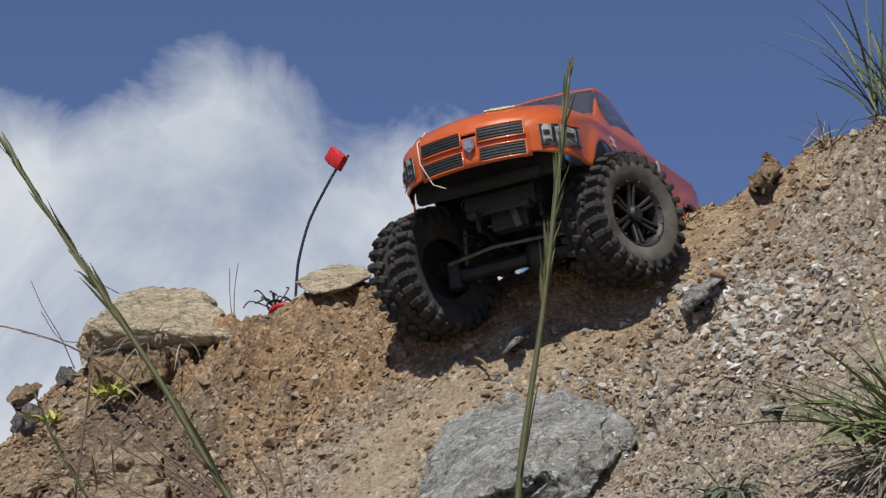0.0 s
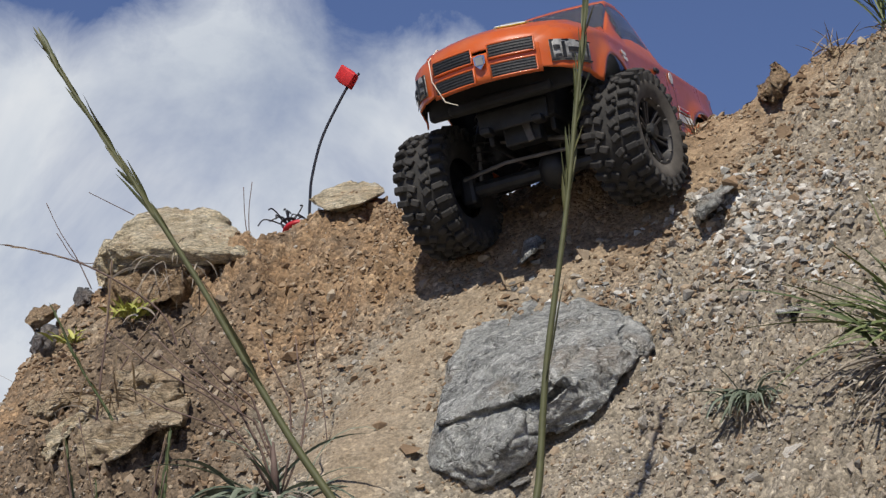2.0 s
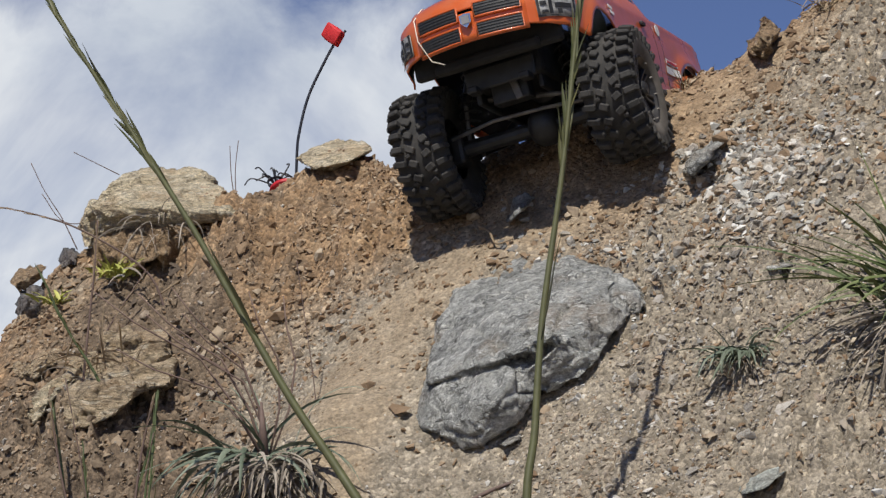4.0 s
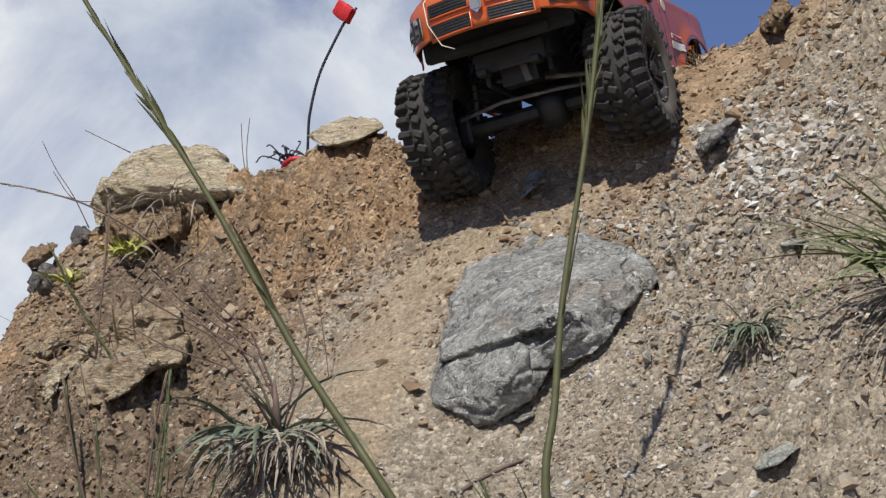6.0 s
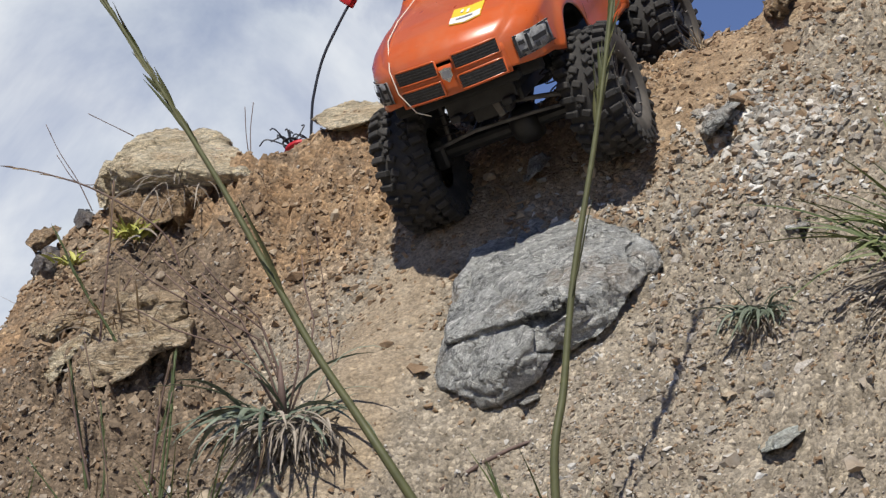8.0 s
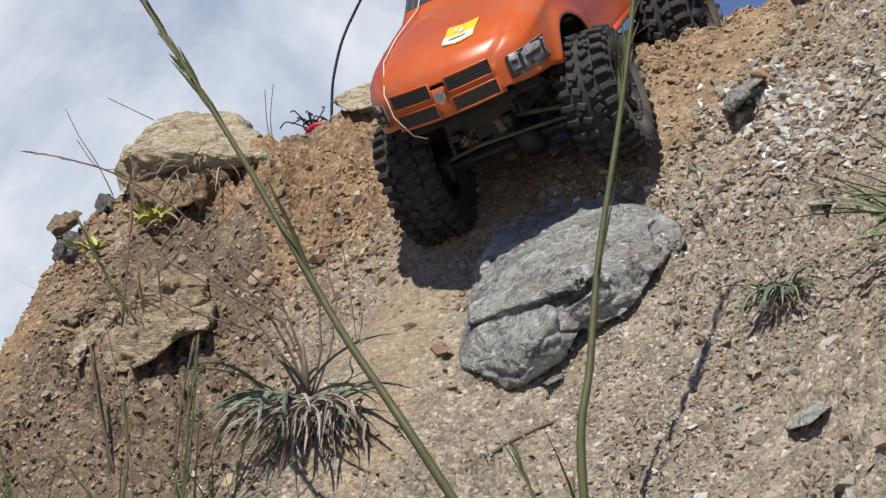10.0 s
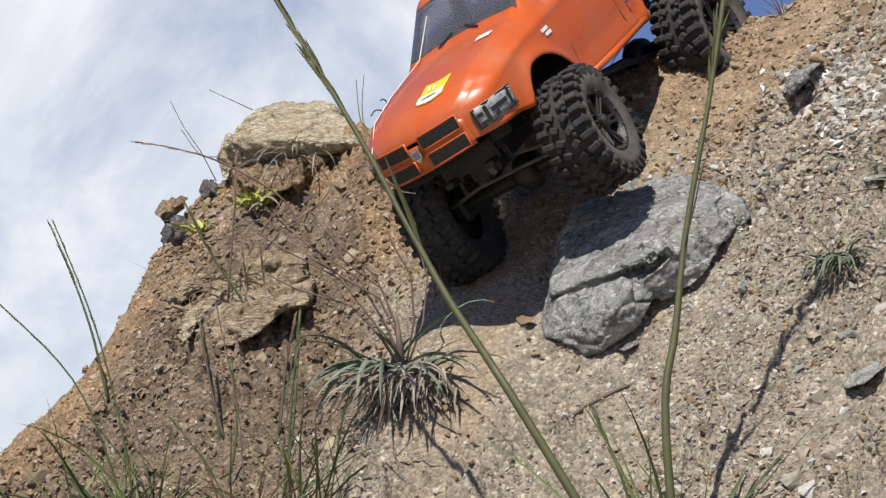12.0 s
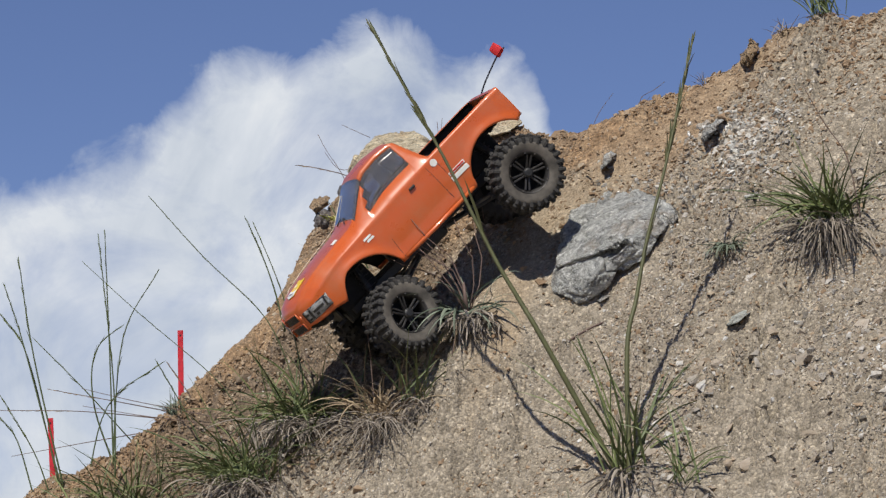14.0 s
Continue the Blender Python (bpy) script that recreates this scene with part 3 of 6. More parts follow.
rock('rusty_stone', [(-0.008, -0.111, 1.343), (-0.001, -0.122, 1.353), (0.009, -0.126, 1.354), (0.012, -0.143, 1.338), (0.002, -0.162, 1.326), (0.002, -0.046, 1.357)],
     M_RUST_ROCK, 'small rust-brown stone below the boulder', levels=3, amp=0.003, scale=40, soft=0, seed=19.0)
rock('buried_stone', [(0.365, 0.128, 1.833), (0.379, 0.141, 1.873), (0.399, 0.151, 1.881), (0.402, 0.112, 1.855), (0.380, 0.046, 1.817), (0.368, 0.055, 1.804), (0.391, 0.210, 1.876)],
     M_RUST_ROCK, 'brown crumbling lump on the crest', levels=4, amp=0.006, scale=30, soft=0, seed=21.0)


# ================= truck =================
def paint():
    m = Mat("orange_paint", 0.28)
    dust = m.noise(18, 6, 0.7)
    col = m.mix(m.ramp(dust, (0.46, 0.0), (0.78, 0.34)), (0.55, 0.102, 0.016), (0.40, 0.22, 0.13))
    col = m.mix(m.ramp(m.noise(160, 5, 0.8), (0.62, 0.0), (0.8, 0.35)), col, (0.45, 0.33, 0.24))
    m.color(col)
    m.rough(m.ramp(dust, (0.3, 0.22), (0.75, 0.5)))
    m.b.inputs["Coat Weight"].default_value = 0.5
    m.b.inputs["Coat Roughness"].default_value = 0.12
    return m.m


def rubber():
    m = Mat("dusty_rubber", 0.85)
    d = m.noise(45, 6, 0.7)
    m.color(m.ramp(d, (0.35, (0.020, 0.0195, 0.019)), (0.6, (0.045, 0.042, 0.039)), (0.8, (0.11, 0.098, 0.085))))
    m.bump(m.noise(300, 4), 0.4, 0.001)
    return m.m


def tinted():
    m = Mat("tinted_glass", 0.14)
    m.color((0.68, 0.67, 0.69))
    m.b.inputs["Transmission Weight"].default_value = 0.92
    m.b.inputs["Coat Weight"].default_value = 0.6
    m.b.inputs["IOR"].default_value = 1.35
    return m.m


M_PAINT, M_RUBBER, M_TINT = paint(), rubber(), tinted()
M_SIDEWALL = plain("dusty_sidewall", (0.105, 0.094, 0.080), 0.9, vary=0.6, scale=28)
M_BLACK = plain("black_plastic", (0.018, 0.018, 0.018), 0.5, vary=0.5, scale=70)
M_DULL_BLACK = plain("dull_black", (0.012, 0.012, 0.012), 0.8, vary=0.4)
M_STEEL = plain("worn_steel", (0.16, 0.15, 0.14), 0.6, 0.7, 0.4)
M_GUN = plain("gunmetal_rim", (0.055, 0.052, 0.05), 0.45, 0.6, 0.4)
M_CHROME = plain("bright_metal", (0.62, 0.62, 0.62), 0.22, 1.0, 0.15)
M_LAMP = plain("headlight_foil", (0.27, 0.27, 0.265), 0.5, 0.15, 0.6, 160)
M_WHITE = plain("white_vinyl", (0.78, 0.77, 0.73), 0.4, vary=0.08)
M_YELLOW = plain("yellow_vinyl", (0.80, 0.55, 0.04), 0.4, vary=0.08)
M_GREYV = plain("grey_vinyl", (0.25, 0.25, 0.26), 0.4, vary=0.2)
M_CORD = plain("pale_cord", (0.72, 0.66, 0.55), 0.8, vary=0.15)
M_DOLL = plain("figure_plastic", (0.10, 0.10, 0.10), 0.6)
M_MESH = plain("grille_mesh", (0.045, 0.045, 0.045), 0.45, 0.3, 0.6, 500)

WHEEL_R = 0.071
HUBS = {"front_left": (0.157, 0.110), "front_right": (0.157, -0.110), "rear_left": (-0.188, 0.110), "rear_right": (-0.188, -0.110)}

# stations along the body, nose to tail: x, lower edge, shoulder height, shoulder half width, top height, top half width
ST = np.array([
    (0.296, 0.151, 0.170, 0.060, 0.178, 0.045),
    (0.293, 0.148, 0.178, 0.080, 0.188, 0.060),
    (0.284, 0.146, 0.186, 0.092, 0.198, 0.070),
    (0.262, 0.145, 0.193, 0.098, 0.208, 0.074),
    (0.220, 0.137, 0.199, 0.101, 0.216, 0.076),
    (0.160, 0.122, 0.204, 0.103, 0.222, 0.078),
    (0.110, 0.115, 0.206, 0.102, 0.226, 0.080),
    (0.096, 0.115, 0.207, 0.101, 0.230, 0.081),
    (0.030, 0.115, 0.209, 0.100, 0.279, 0.070),
    (0.018, 0.115, 0.210, 0.100, 0.284, 0.069),
    (-0.020, 0.115, 0.211, 0.100, 0.287, 0.068),
    (-0.055, 0.115, 0.212, 0.100, 0.283, 0.068),
    (-0.062, 0.115, 0.212, 0.100, 0.278, 0.068),
    (-0.082, 0.115, 0.213, 0.100, 0.226, 0.082),
    (-0.086, 0.115, 0.214, 0.100, 0.217, 0.090),
    (-0.150, 0.118, 0.215, 0.100, 0.218, 0.090),
    (-0.240, 0.140, 0.216, 0.099, 0.219, 0.089),
    (-0.262, 0.150, 0.215, 0.095, 0.218, 0.086),
])
ARCH_F, ARCH_R, ARCH_RAD, ARCH_Z = 0.160, -0.188, 0.079, 0.100


def station(x):
    zb, zs, ws, zt, wt = (float(np.interp(-x, -ST[:, 0], ST[:, k])) for k in range(1, 6))
    for cx in (ARCH_F, ARCH_R):
        d = abs(x - cx)
        if d < ARCH_RAD:
            zb = max(zb, ARCH_Z + math.sqrt(ARCH_RAD ** 2 - d * d) * 0.98)
    return zb, zs, ws, zt, wt


def section(x):
    """Half of the body's section at x, rocker to middle of the top: points (y, z)."""
    zb, zs, ws, zt, wt = station(x)
    zb = min(zb, zs - 0.008)
    out = []
    for f in np.linspace(0, 1, 9):
        z = zb + (zs - 0.006 - zb) * f
        g = (z - 0.115) / max(1e-6, zs - 0.115)
        y = ws * (0.955 + 0.05 * math.sin(math.pi * min(1, max(0, g)) * 0.85)) + (0.004 if g < 0.12 else 0)
        for cx in (ARCH_F, ARCH_R):
            r = math.hypot(x - cx, z - ARCH_Z)
            y += 0.0045 * math.exp(-((r - ARCH_RAD) / 0.010) ** 2)
        out.append((y, z))
    out.append((ws * 0.99, zs - 0.002))
    out.append((ws * 0.965, zs + 0.0015))
    y0, z0 = out[-1]
    for f in (0.25, 0.5, 0.75, 0.93):
        out.append((y0 + (wt - y0) * f, z0 + (zt - 0.003 - z0) * f + 0.002 * math.sin(math.pi * f)))
    crown = 0.004 if x > -0.07 else 0.0
    for f in (1.0, 0.9, 0.6, 0.3, 0.0):
        out.append((wt * f * 0.985, zt + crown * (1 - f * f)))
    return out


def bow(x, y):
    """The nose is bowed in plan."""
    w = min(1.0, max(0.0, (x - 0.17) / 0.1))
    return x - w * 0.030 * (y / 0.09) ** 2


XS = sorted(set([round(v, 4) for v in np.arange(-0.262, 0.290, 0.006)] + [0.290, 0.293, 0.2955, 0.296, 0.096, 0.030, 0.018, -0.055, -0.062, -0.082, -0.086]
                + [c + s * ARCH_RAD * f for c in (ARCH_F, ARCH_R) for s in (-1, 1) for f in (0.999, 0.97, 0.9, 0.8)]), reverse=True)
SECS = [section(x) for x in XS]
NS = len(SECS[0])
G_SIDE0, G_SIDE1 = 10, 14          # ring indices of the side glass
G_TOP = 15                         # ring index where the top begins


def shell(keep, sides=(1, -1)):
    """The quads of the body loft for which keep(x_mid, ring_mid) holds, both sides."""
    bm = bmesh.new()
    cache = {}

    def vert(i, j, s):
        y, z = SECS[i][j]
        if j == NS - 1:
            s = 1
        k = (i, j, s)
        if k not in cache:
            cache[k] = bm.verts.new((bow(XS[i], y), s * y, z))
        return cache[k]

    for i in range(len(XS) - 1):
        xm = (XS[i] + XS[i + 1]) / 2
        for j in range(NS - 1):
            if keep(xm, j):
                for s in sides:
                    f = [vert(i, j, s), vert(i + 1, j, s), vert(i + 1, j + 1, s), vert(i, j + 1, s)]
                    if len(set(f)) >= 3:
                        bm.faces.new(f if s > 0 else f[::-1])
    bmesh.ops.recalc_face_normals(bm, faces=bm.faces[:])
    return bm


is_windshield = lambda x, j: 0.034 < x < 0.092 and j >= G_TOP - 1
is_rearglass = lambda x, j: -0.080 < x < -0.064 and j >= G_TOP
is_sideglass = lambda x, j: -0.052 < x < 0.060 and G_SIDE0 < j < G_SIDE1 and (x < 0.028 or j < G_SIDE1 - (x - 0.028) / 0.012)
is_bed = lambda x, j: -0.254 < x < -0.088 and j >= G_TOP


def surface(x, y, lift=0.0015):
    """A point on the upper side of the body at x, y, a little proud."""
    s = section(x)
    ys, zs = [p[0] for p in s[::-1]], [p[1] for p in s[::-1]]
    return Vector((bow(x, y), y, float(np.interp(abs(y), ys, zs)) + lift))


def side_at(x, z, lift=0.0012):
    s = section(x)[:10]
    return Vector((bow(x, 0.1), float(np.interp(z, [p[1] for p in s], [p[0] for p in s])) + lift, z))


def front_at(y, z, lift=0.001):
    """A point on the nose."""
    a = 0.2955 - 0.10 * max(0, z - 0.176) ** 1.0 - 0.05 * max(0, 0.15 - z)
    return Vector((bow(0.296, y) + (a - 0.2955) + lift, y, z))


def bm_patch(fn, us, vs, thick, out):
    """A thin plate over a grid of surface points; out is the way it faces."""
    bm = bmesh.new()
    o = Vector(out) * thick
    lo = [[bm.verts.new(fn(u, v)) for v in vs] for u in us]
    hi = [[bm.verts.new(fn(u, v) + o) for v in vs] for u in us]
    n, k = len(us), len(vs)
    for i in range(n - 1):
        for j in range(k - 1):
            bm.faces.new((lo[i][j], lo[i + 1][j], lo[i + 1][j + 1], lo[i][j + 1]))
            bm.faces.new((hi[i][j], hi[i][j + 1], hi[i + 1][j + 1], hi[i + 1][j]))
    for i in range(n - 1):
        bm.faces.new((lo[i][0], hi[i][0], hi[i + 1][0], lo[i + 1][0]))
        bm.faces.new((lo[i][-1], lo[i + 1][-1], hi[i + 1][-1], hi[i][-1]))
    for j in range(k - 1):
        bm.faces.new((lo[0][j], lo[0][j + 1], hi[0][j + 1], hi[0][j]))
        bm.faces.new((lo[-1][j], hi[-1][j], hi[-1][j + 1], lo[-1][j + 1]))
    bmesh.ops.recalc_face_normals(bm, faces=bm.faces[:])
    return bm


def tyre_bm():
    r, w = WHEEL_R, 0.030
    prof = [(0.034, -w * 0.72), (0.040, -w * 0.86), (0.052, -w), (0.060, -w * 0.99), (0.0635, -w * 0.86), (0.0655, -w * 0.5),
            (0.066, 0), (0.0655, w * 0.5), (0.0635, w * 0.86), (0.060, w * 0.99), (0.052, w), (0.040, w * 0.86), (0.034, w * 0.72)]
    bms = []
    n = 27
    for k in range(n):
        a = 2 * math.pi * k / n
        for side in (-1, 1):
            ang = a + (math.pi / n if side > 0 else 0)
            turn = Matrix.Rotation(-ang, 4, "Y")
            # shoulder lug, wrapped over the edge
            bms.append(bm_box(0.0072, 0.0135, 0.0090, turn @ pose(0, side * 0.0228, 0.0664, side * -16, 0, side * 8), 0.0012, 1))
            bms.append(bm_box(0.0062, 0.0050, 0.0110, turn @ pose(0, side * 0.0300, 0.0590, side * -8, 0, 0), 0.0012, 1))
            # inner lugs, staggered
            bms.append(bm_box(0.0078, 0.0100, 0.0070, turn @ pose(0.0030, side * 0.0082, 0.0673, 0, 0, side * 28), 0.0012, 1))
            if k % 2 == 0:
                bms.append(bm_box(0.0045, 0.0060, 0.0062, turn @ pose(-0.0065, side * 0.0125, 0.0668, 0, 0, side * -20), 0.001, 1))
    return bm_lathe(prof, 56), joined(bms)


def wheel(name_side, x, y):
    s = 1 if y > 0 else -1
    hub = part("wheel", bm_lathe([(0.001, -0.020), (0.009, -0.020), (0.009, 0.024 * 1), (0.006, 0.027), (0.001, 0.027)] if s > 0 else
                                 [(0.001, 0.020), (0.009, 0.020), (0.009, -0.024), (0.006, -0.027), (0.001, -0.027)], 16), M_BLACK, truck, "wheel with a chunky mud tyre on a split-spoke rim")
    carcass, lugs = tyre_bm()
    part("tyre", carcass, M_RUBBER, hub, "dusty black rubber tyre", True)
    tagged(part("tread", lugs, M_RUBBER, hub, "deep rubber tread lugs"), kind="stuff")
    part("sidewall_band", bm_lathe([(0.0375, s * 0.0262), (0.043, s * 0.0292), (0.050, s * 0.0308), (0.0545, s * 0.0310), (0.0560, s * 0.0304)], 56), M_SIDEWALL, hub, "dust-grey tyre sidewall", True)
    # dark disc added behind the spokes so no sky shows between them
    part("wheel_back", bm_lathe([(0.008, s * -0.004), (0.0365, s * -0.004), (0.0365, s * -0.008), (0.008, s * -0.008)], 40, True), M_DULL_BLACK, hub, "added dark disc that blackens the gaps between the spokes")
    rim = [bm_lathe([(0.041, -0.021), (0.0385, -0.020), (0.036, -0.012), (0.036, s * 0.012), (0.039, s * 0.022), (0.0425, s * 0.0265), (0.0445, s * 0.0275), (0.043, s * 0.024), (0.041, s * 0.020), (0.0375, 0.0)], 48)]
    for k in range(6):
        a = 2 * math.pi * k / 6
        for d in (-0.17, 0.17):
            turn = Matrix.Rotation(-(a + d * 0.9), 4, "Y")
            rim.append(bm_box(0.0042, 0.0050, 0.031, turn @ pose(0, s * 0.0195, 0.0235, s * -10, math.degrees(d) * 0.5, 0), 0.0008, 1))
    rim.append(bm_lathe([(0.001, s * 0.0225), (0.0085, s * 0.0225), (0.0105, s * 0.0195), (0.0105, s * 0.012), (0.001, s * 0.012)], 20))
    rim = joined(rim)
    rim.transform(Matrix.Diagonal((0.85, 1, 0.85, 1)))
    part("rim", rim, M_GUN, hub, "dark gunmetal split-spoke rim")
    for count, ring, top, low, size, twist in ((6, 0.0075, 0.0242, 0.020, 0.0016, 0.0), (12, 0.0358, 0.0280, 0.025, 0.0012, 0.5)):
        one = None
        for k in range(count):
            a = 2 * math.pi * (k + twist) / count
            if one is None:
                nut = part("wheel_nut", bm_lathe([(0.0001, s * top), (size, s * top), (size, s * low), (0.0001, s * low)], 6), M_STEEL, hub)
                one = nut.data
            else:
                nut = new("wheel_nut", one)
                nut.parent = hub
            nut.location = (ring * math.cos(a), 0, ring * math.sin(a))
    hub.location = (x, y, WHEEL_R)
    return hub


def spring(top, bottom, radius, turns):
    a, b = Vector(top), Vector(bottom)
    axis = (b - a)
    side = axis.normalized().orthogonal()
    up = axis.normalized().cross(side)
    pts = []
    for i in range(turns * 10 + 1):
        f = i / (turns * 10)
        w = 2 * math.pi * turns * f
        pts.append(a + axis * f + (side * math.cos(w) + up * math.sin(w)) * radius)
    return bm_tube(pts, 0.0009, 5)


truck = new("model_truck")
tagged(truck, "orange radio-controlled pickup truck crawling down the bank", "toy truck")
body_ob = part("body", shell(lambda x, j: not (is_windshield(x, j) or is_rearglass(x, j) or is_sideglass(x, j) or is_bed(x, j))), M_PAINT, truck, "glossy orange pickup body shell, dusty", True)
sol = body_ob.modifiers.new("thickness", "SOLIDIFY")
sol.thickness, sol.offset, sol.material_offset = 0.0018, -1, 1
body_ob.data.materials.append(M_DULL_BLACK)
for nm, test, sides in (("windshield", is_windshield, (1, -1)), ("rear_window", is_rearglass, (1, -1)), ("side_window", is_sideglass, (1,)), ("side_window", is_sideglass, (-1,))):
    g = part(nm, shell(test, sides), M_TINT, truck, "dark tinted window", True)
    gs = g.modifiers.new("thickness", "SOLIDIFY")
    gs.thickness, gs.offset = 0.001, -1
# nose plate
n_us, n_vs = np.linspace(-0.062, 0.062, 13), np.linspace(0.146, 0.178, 5)
part("nose", bm_patch(lambda u, v: Vector((bow(0.296, u) - 0.0015, u, v)), n_us, n_vs, 0.002, (1, 0, 0)), M_PAINT, truck, smooth=True)
part("bed_floor", bm_box(0.166, 0.170, 0.004, pose(-0.171, 0, 0.188)), M_DULL_BLACK, truck, "black bed floor")
part("tailgate", bm_box(0.005, 0.178, 0.060, pose(-0.2610, 0, 0.186), 0.002), M_PAINT, truck)
part("bed_front", bm_box(0.004, 0.170, 0.03, pose(-0.090, 0, 0.203)), M_DULL_BLACK, truck)
# black plate and blocks added inside the shell, closing gaps where sky shone through
part("underbody", joined([bm_box(0.50, 0.120, 0.006, pose(0.02, 0, 0.168), 0.001), bm_box(0.10, 0.16, 0.02, pose(-0.01, 0, 0.145), 0.004), bm_box(0.085, 0.090, 0.050, pose(0.17, 0, 0.142), 0.006), bm_box(0.10, 0.09, 0.045, pose(-0.16, 0, 0.145), 0.006), bm_box(0.012, 0.17, 0.034, pose(0.245, 0, 0.150), 0.004)]), M_DULL_BLACK, truck, "black inner plate with added blocks that shut off the sky behind")
# near-black bar added to keep the space below the nose dark
part("bumper", bm_box(0.018, 0.120, 0.012, pose(0.250, 0, 0.138), 0.004), M_DULL_BLACK, truck, "added dark bar filling the dim space below the nose")
# grille: four dark openings in an orange cross
for y0, y1, z0, z1 in ((0.0095, 0.058, 0.1700, 0.1855), (-0.058, -0.0095, 0.1700, 0.1855), (0.0095, 0.058, 0.1480, 0.1635), (-0.058, -0.0095, 0.1480, 0.1635)):
    op = part("grille_opening", bm_patch(lambda u, v: front_at(u, v, 0.0018), np.linspace(y0, y1, 8), np.linspace(z0, z1, 3), 0.0008, (1, 0, 0)), M_MESH, truck, "dark mesh grille opening")
    bars = joined([bm_tube([front_at(u, z, 0.003) for u in np.linspace(y0, y1, 8)], 0.0005, 5) for z in np.linspace(z0 + 0.003, z1 - 0.003, 4)])
    part("grille_mesh", bars, M_MESH, op)
    rim_pts = [front_at(u, z0, 0.0022) for u in np.linspace(y0, y1, 8)] + [front_at(u, z1, 0.0022) for u in np.linspace(y1, y0, 8)]
    part("grille_surround", bm_tube(rim_pts + rim_pts[:1], 0.0014, 6), M_PAINT, op, smooth=True)
# emblem: a plain shield
em = bmesh.new()
ring = [em.verts.new(front_at(u, v, 0.0042)) for u, v in ((-0.0065, 0.1745), (0.0, 0.1760), (0.0065, 0.1745), (0.006, 0.1660), (0.0, 0.1600), (-0.006, 0.1660))]
em.faces.new(ring)
ex = bmesh.ops.extrude_face_region(em, geom=em.faces[:])
bmesh.ops.translate(em, verts=[v for v in ex["geom"] if isinstance(v, bmesh.types.BMVert)], vec=(0.0015, 0, 0))
emblem = part("emblem", em, M_CHROME, truck, "plain grey shield emblem")
part("emblem_field", bm_box(0.0008, 0.0085, 0.0085, pose(0.3022, 0, 0.169)), M_GREYV, emblem)
# headlights wrap round the corners
def side_y(x, z):
    s = section(x)[:12]
    return float(np.interp(z, [p[1] for p in s], [p[0] for p in s]))


def nose_x(y, z):
    x = 0.2955
    while x > 0.2 and side_y(x, z) < y:
        x -= 0.0008
    return x


for s in (1, -1):
    def corner(u, v, s=s, lift=0.0):
        y = 0.066 + 0.0285 * min(1.0, u / 0.7)
        if u > 0.7:
            x0 = nose_x(0.0945, v) - 0.026 * (u - 0.7) / 0.3
            y = side_y(x0, v)
            return Vector((bow(x0, y) + lift * 0.3, s * (y + 0.0012 + lift), v))
        return Vector((bow(nose_x(y, v), y) + 0.001 + lift, s * (y + 0.0006), v))
    hl = part("headlight", bm_patch(lambda u, v: corner(u, v), np.linspace(0.12, 0.9, 8), np.linspace(0.1550, 0.1790, 4), 0.0010, (0.9, s * 0.4, 0)), M_LAMP, truck, "silver printed headlight with black pattern", True)
    for u0, u1, v0, v1 in ((0.14, 0.88, 0.1552, 0.1568), (0.14, 0.88, 0.1772, 0.1788), (0.14, 0.20, 0.157, 0.177), (0.40, 0.47, 0.158, 0.176), (0.52, 0.72, 0.165, 0.170), (0.22, 0.36, 0.168, 0.172), (0.24, 0.38, 0.159, 0.162), (0.56, 0.64, 0.158, 0.163), (0.76, 0.80, 0.160, 0.176)):
        part("headlight_pattern", bm_patch(lambda u, v: corner(u, v, s, 0.0022), np.linspace(u0, u1, 3), np.linspace(v0, v1, 2), 0.0006, (0.9, s * 0.4, 0)), M_BLACK, hl)
# hood decal, hood badge, door and bed decals
dec = part("hood_decal", bm_patch(lambda u, v: surface(0.250 + u - abs(v) * 0.25, v + 0.028, 0.0008), np.linspace(-0.020, 0.020, 6), np.linspace(-0.017, 0.017, 6), 0.0005, (0, 0, 1)), M_YELLOW, truck, "yellow and white shield decal")
part("decal_white", bm_patch(lambda u, v: surface(0.250 + u - abs(v) * 0.25, v + 0.028, 0.0016), np.linspace(0.006, 0.0195, 4), np.linspace(-0.0165, 0.0165, 5), 0.0004, (0, 0, 1)), M_WHITE, dec)
for u, v, lu, lv in ((0.012, 0.0, 0.003, 0.018), (-0.004, 0.002, 0.010, 0.003), (-0.008, -0.005, 0.008, 0.003)):
    part("decal_mark", bm_patch(lambda a, b: surface(0.250 + a, b + 0.028, 0.0023), np.linspace(u - lu / 2, u + lu / 2, 3), np.linspace(v - lv / 2, v + lv / 2, 3), 0.0003, (0, 0, 1)), M_GREYV if u > 0 else M_WHITE, dec)
part("hood_badge", bm_patch(lambda u, v: surface(u, v, 0.001), np.linspace(0.135, 0.147, 3), np.linspace(0.046, 0.066, 4), 0.0005, (0, 0, 1)), M_WHITE, truck, "small white badge decal")
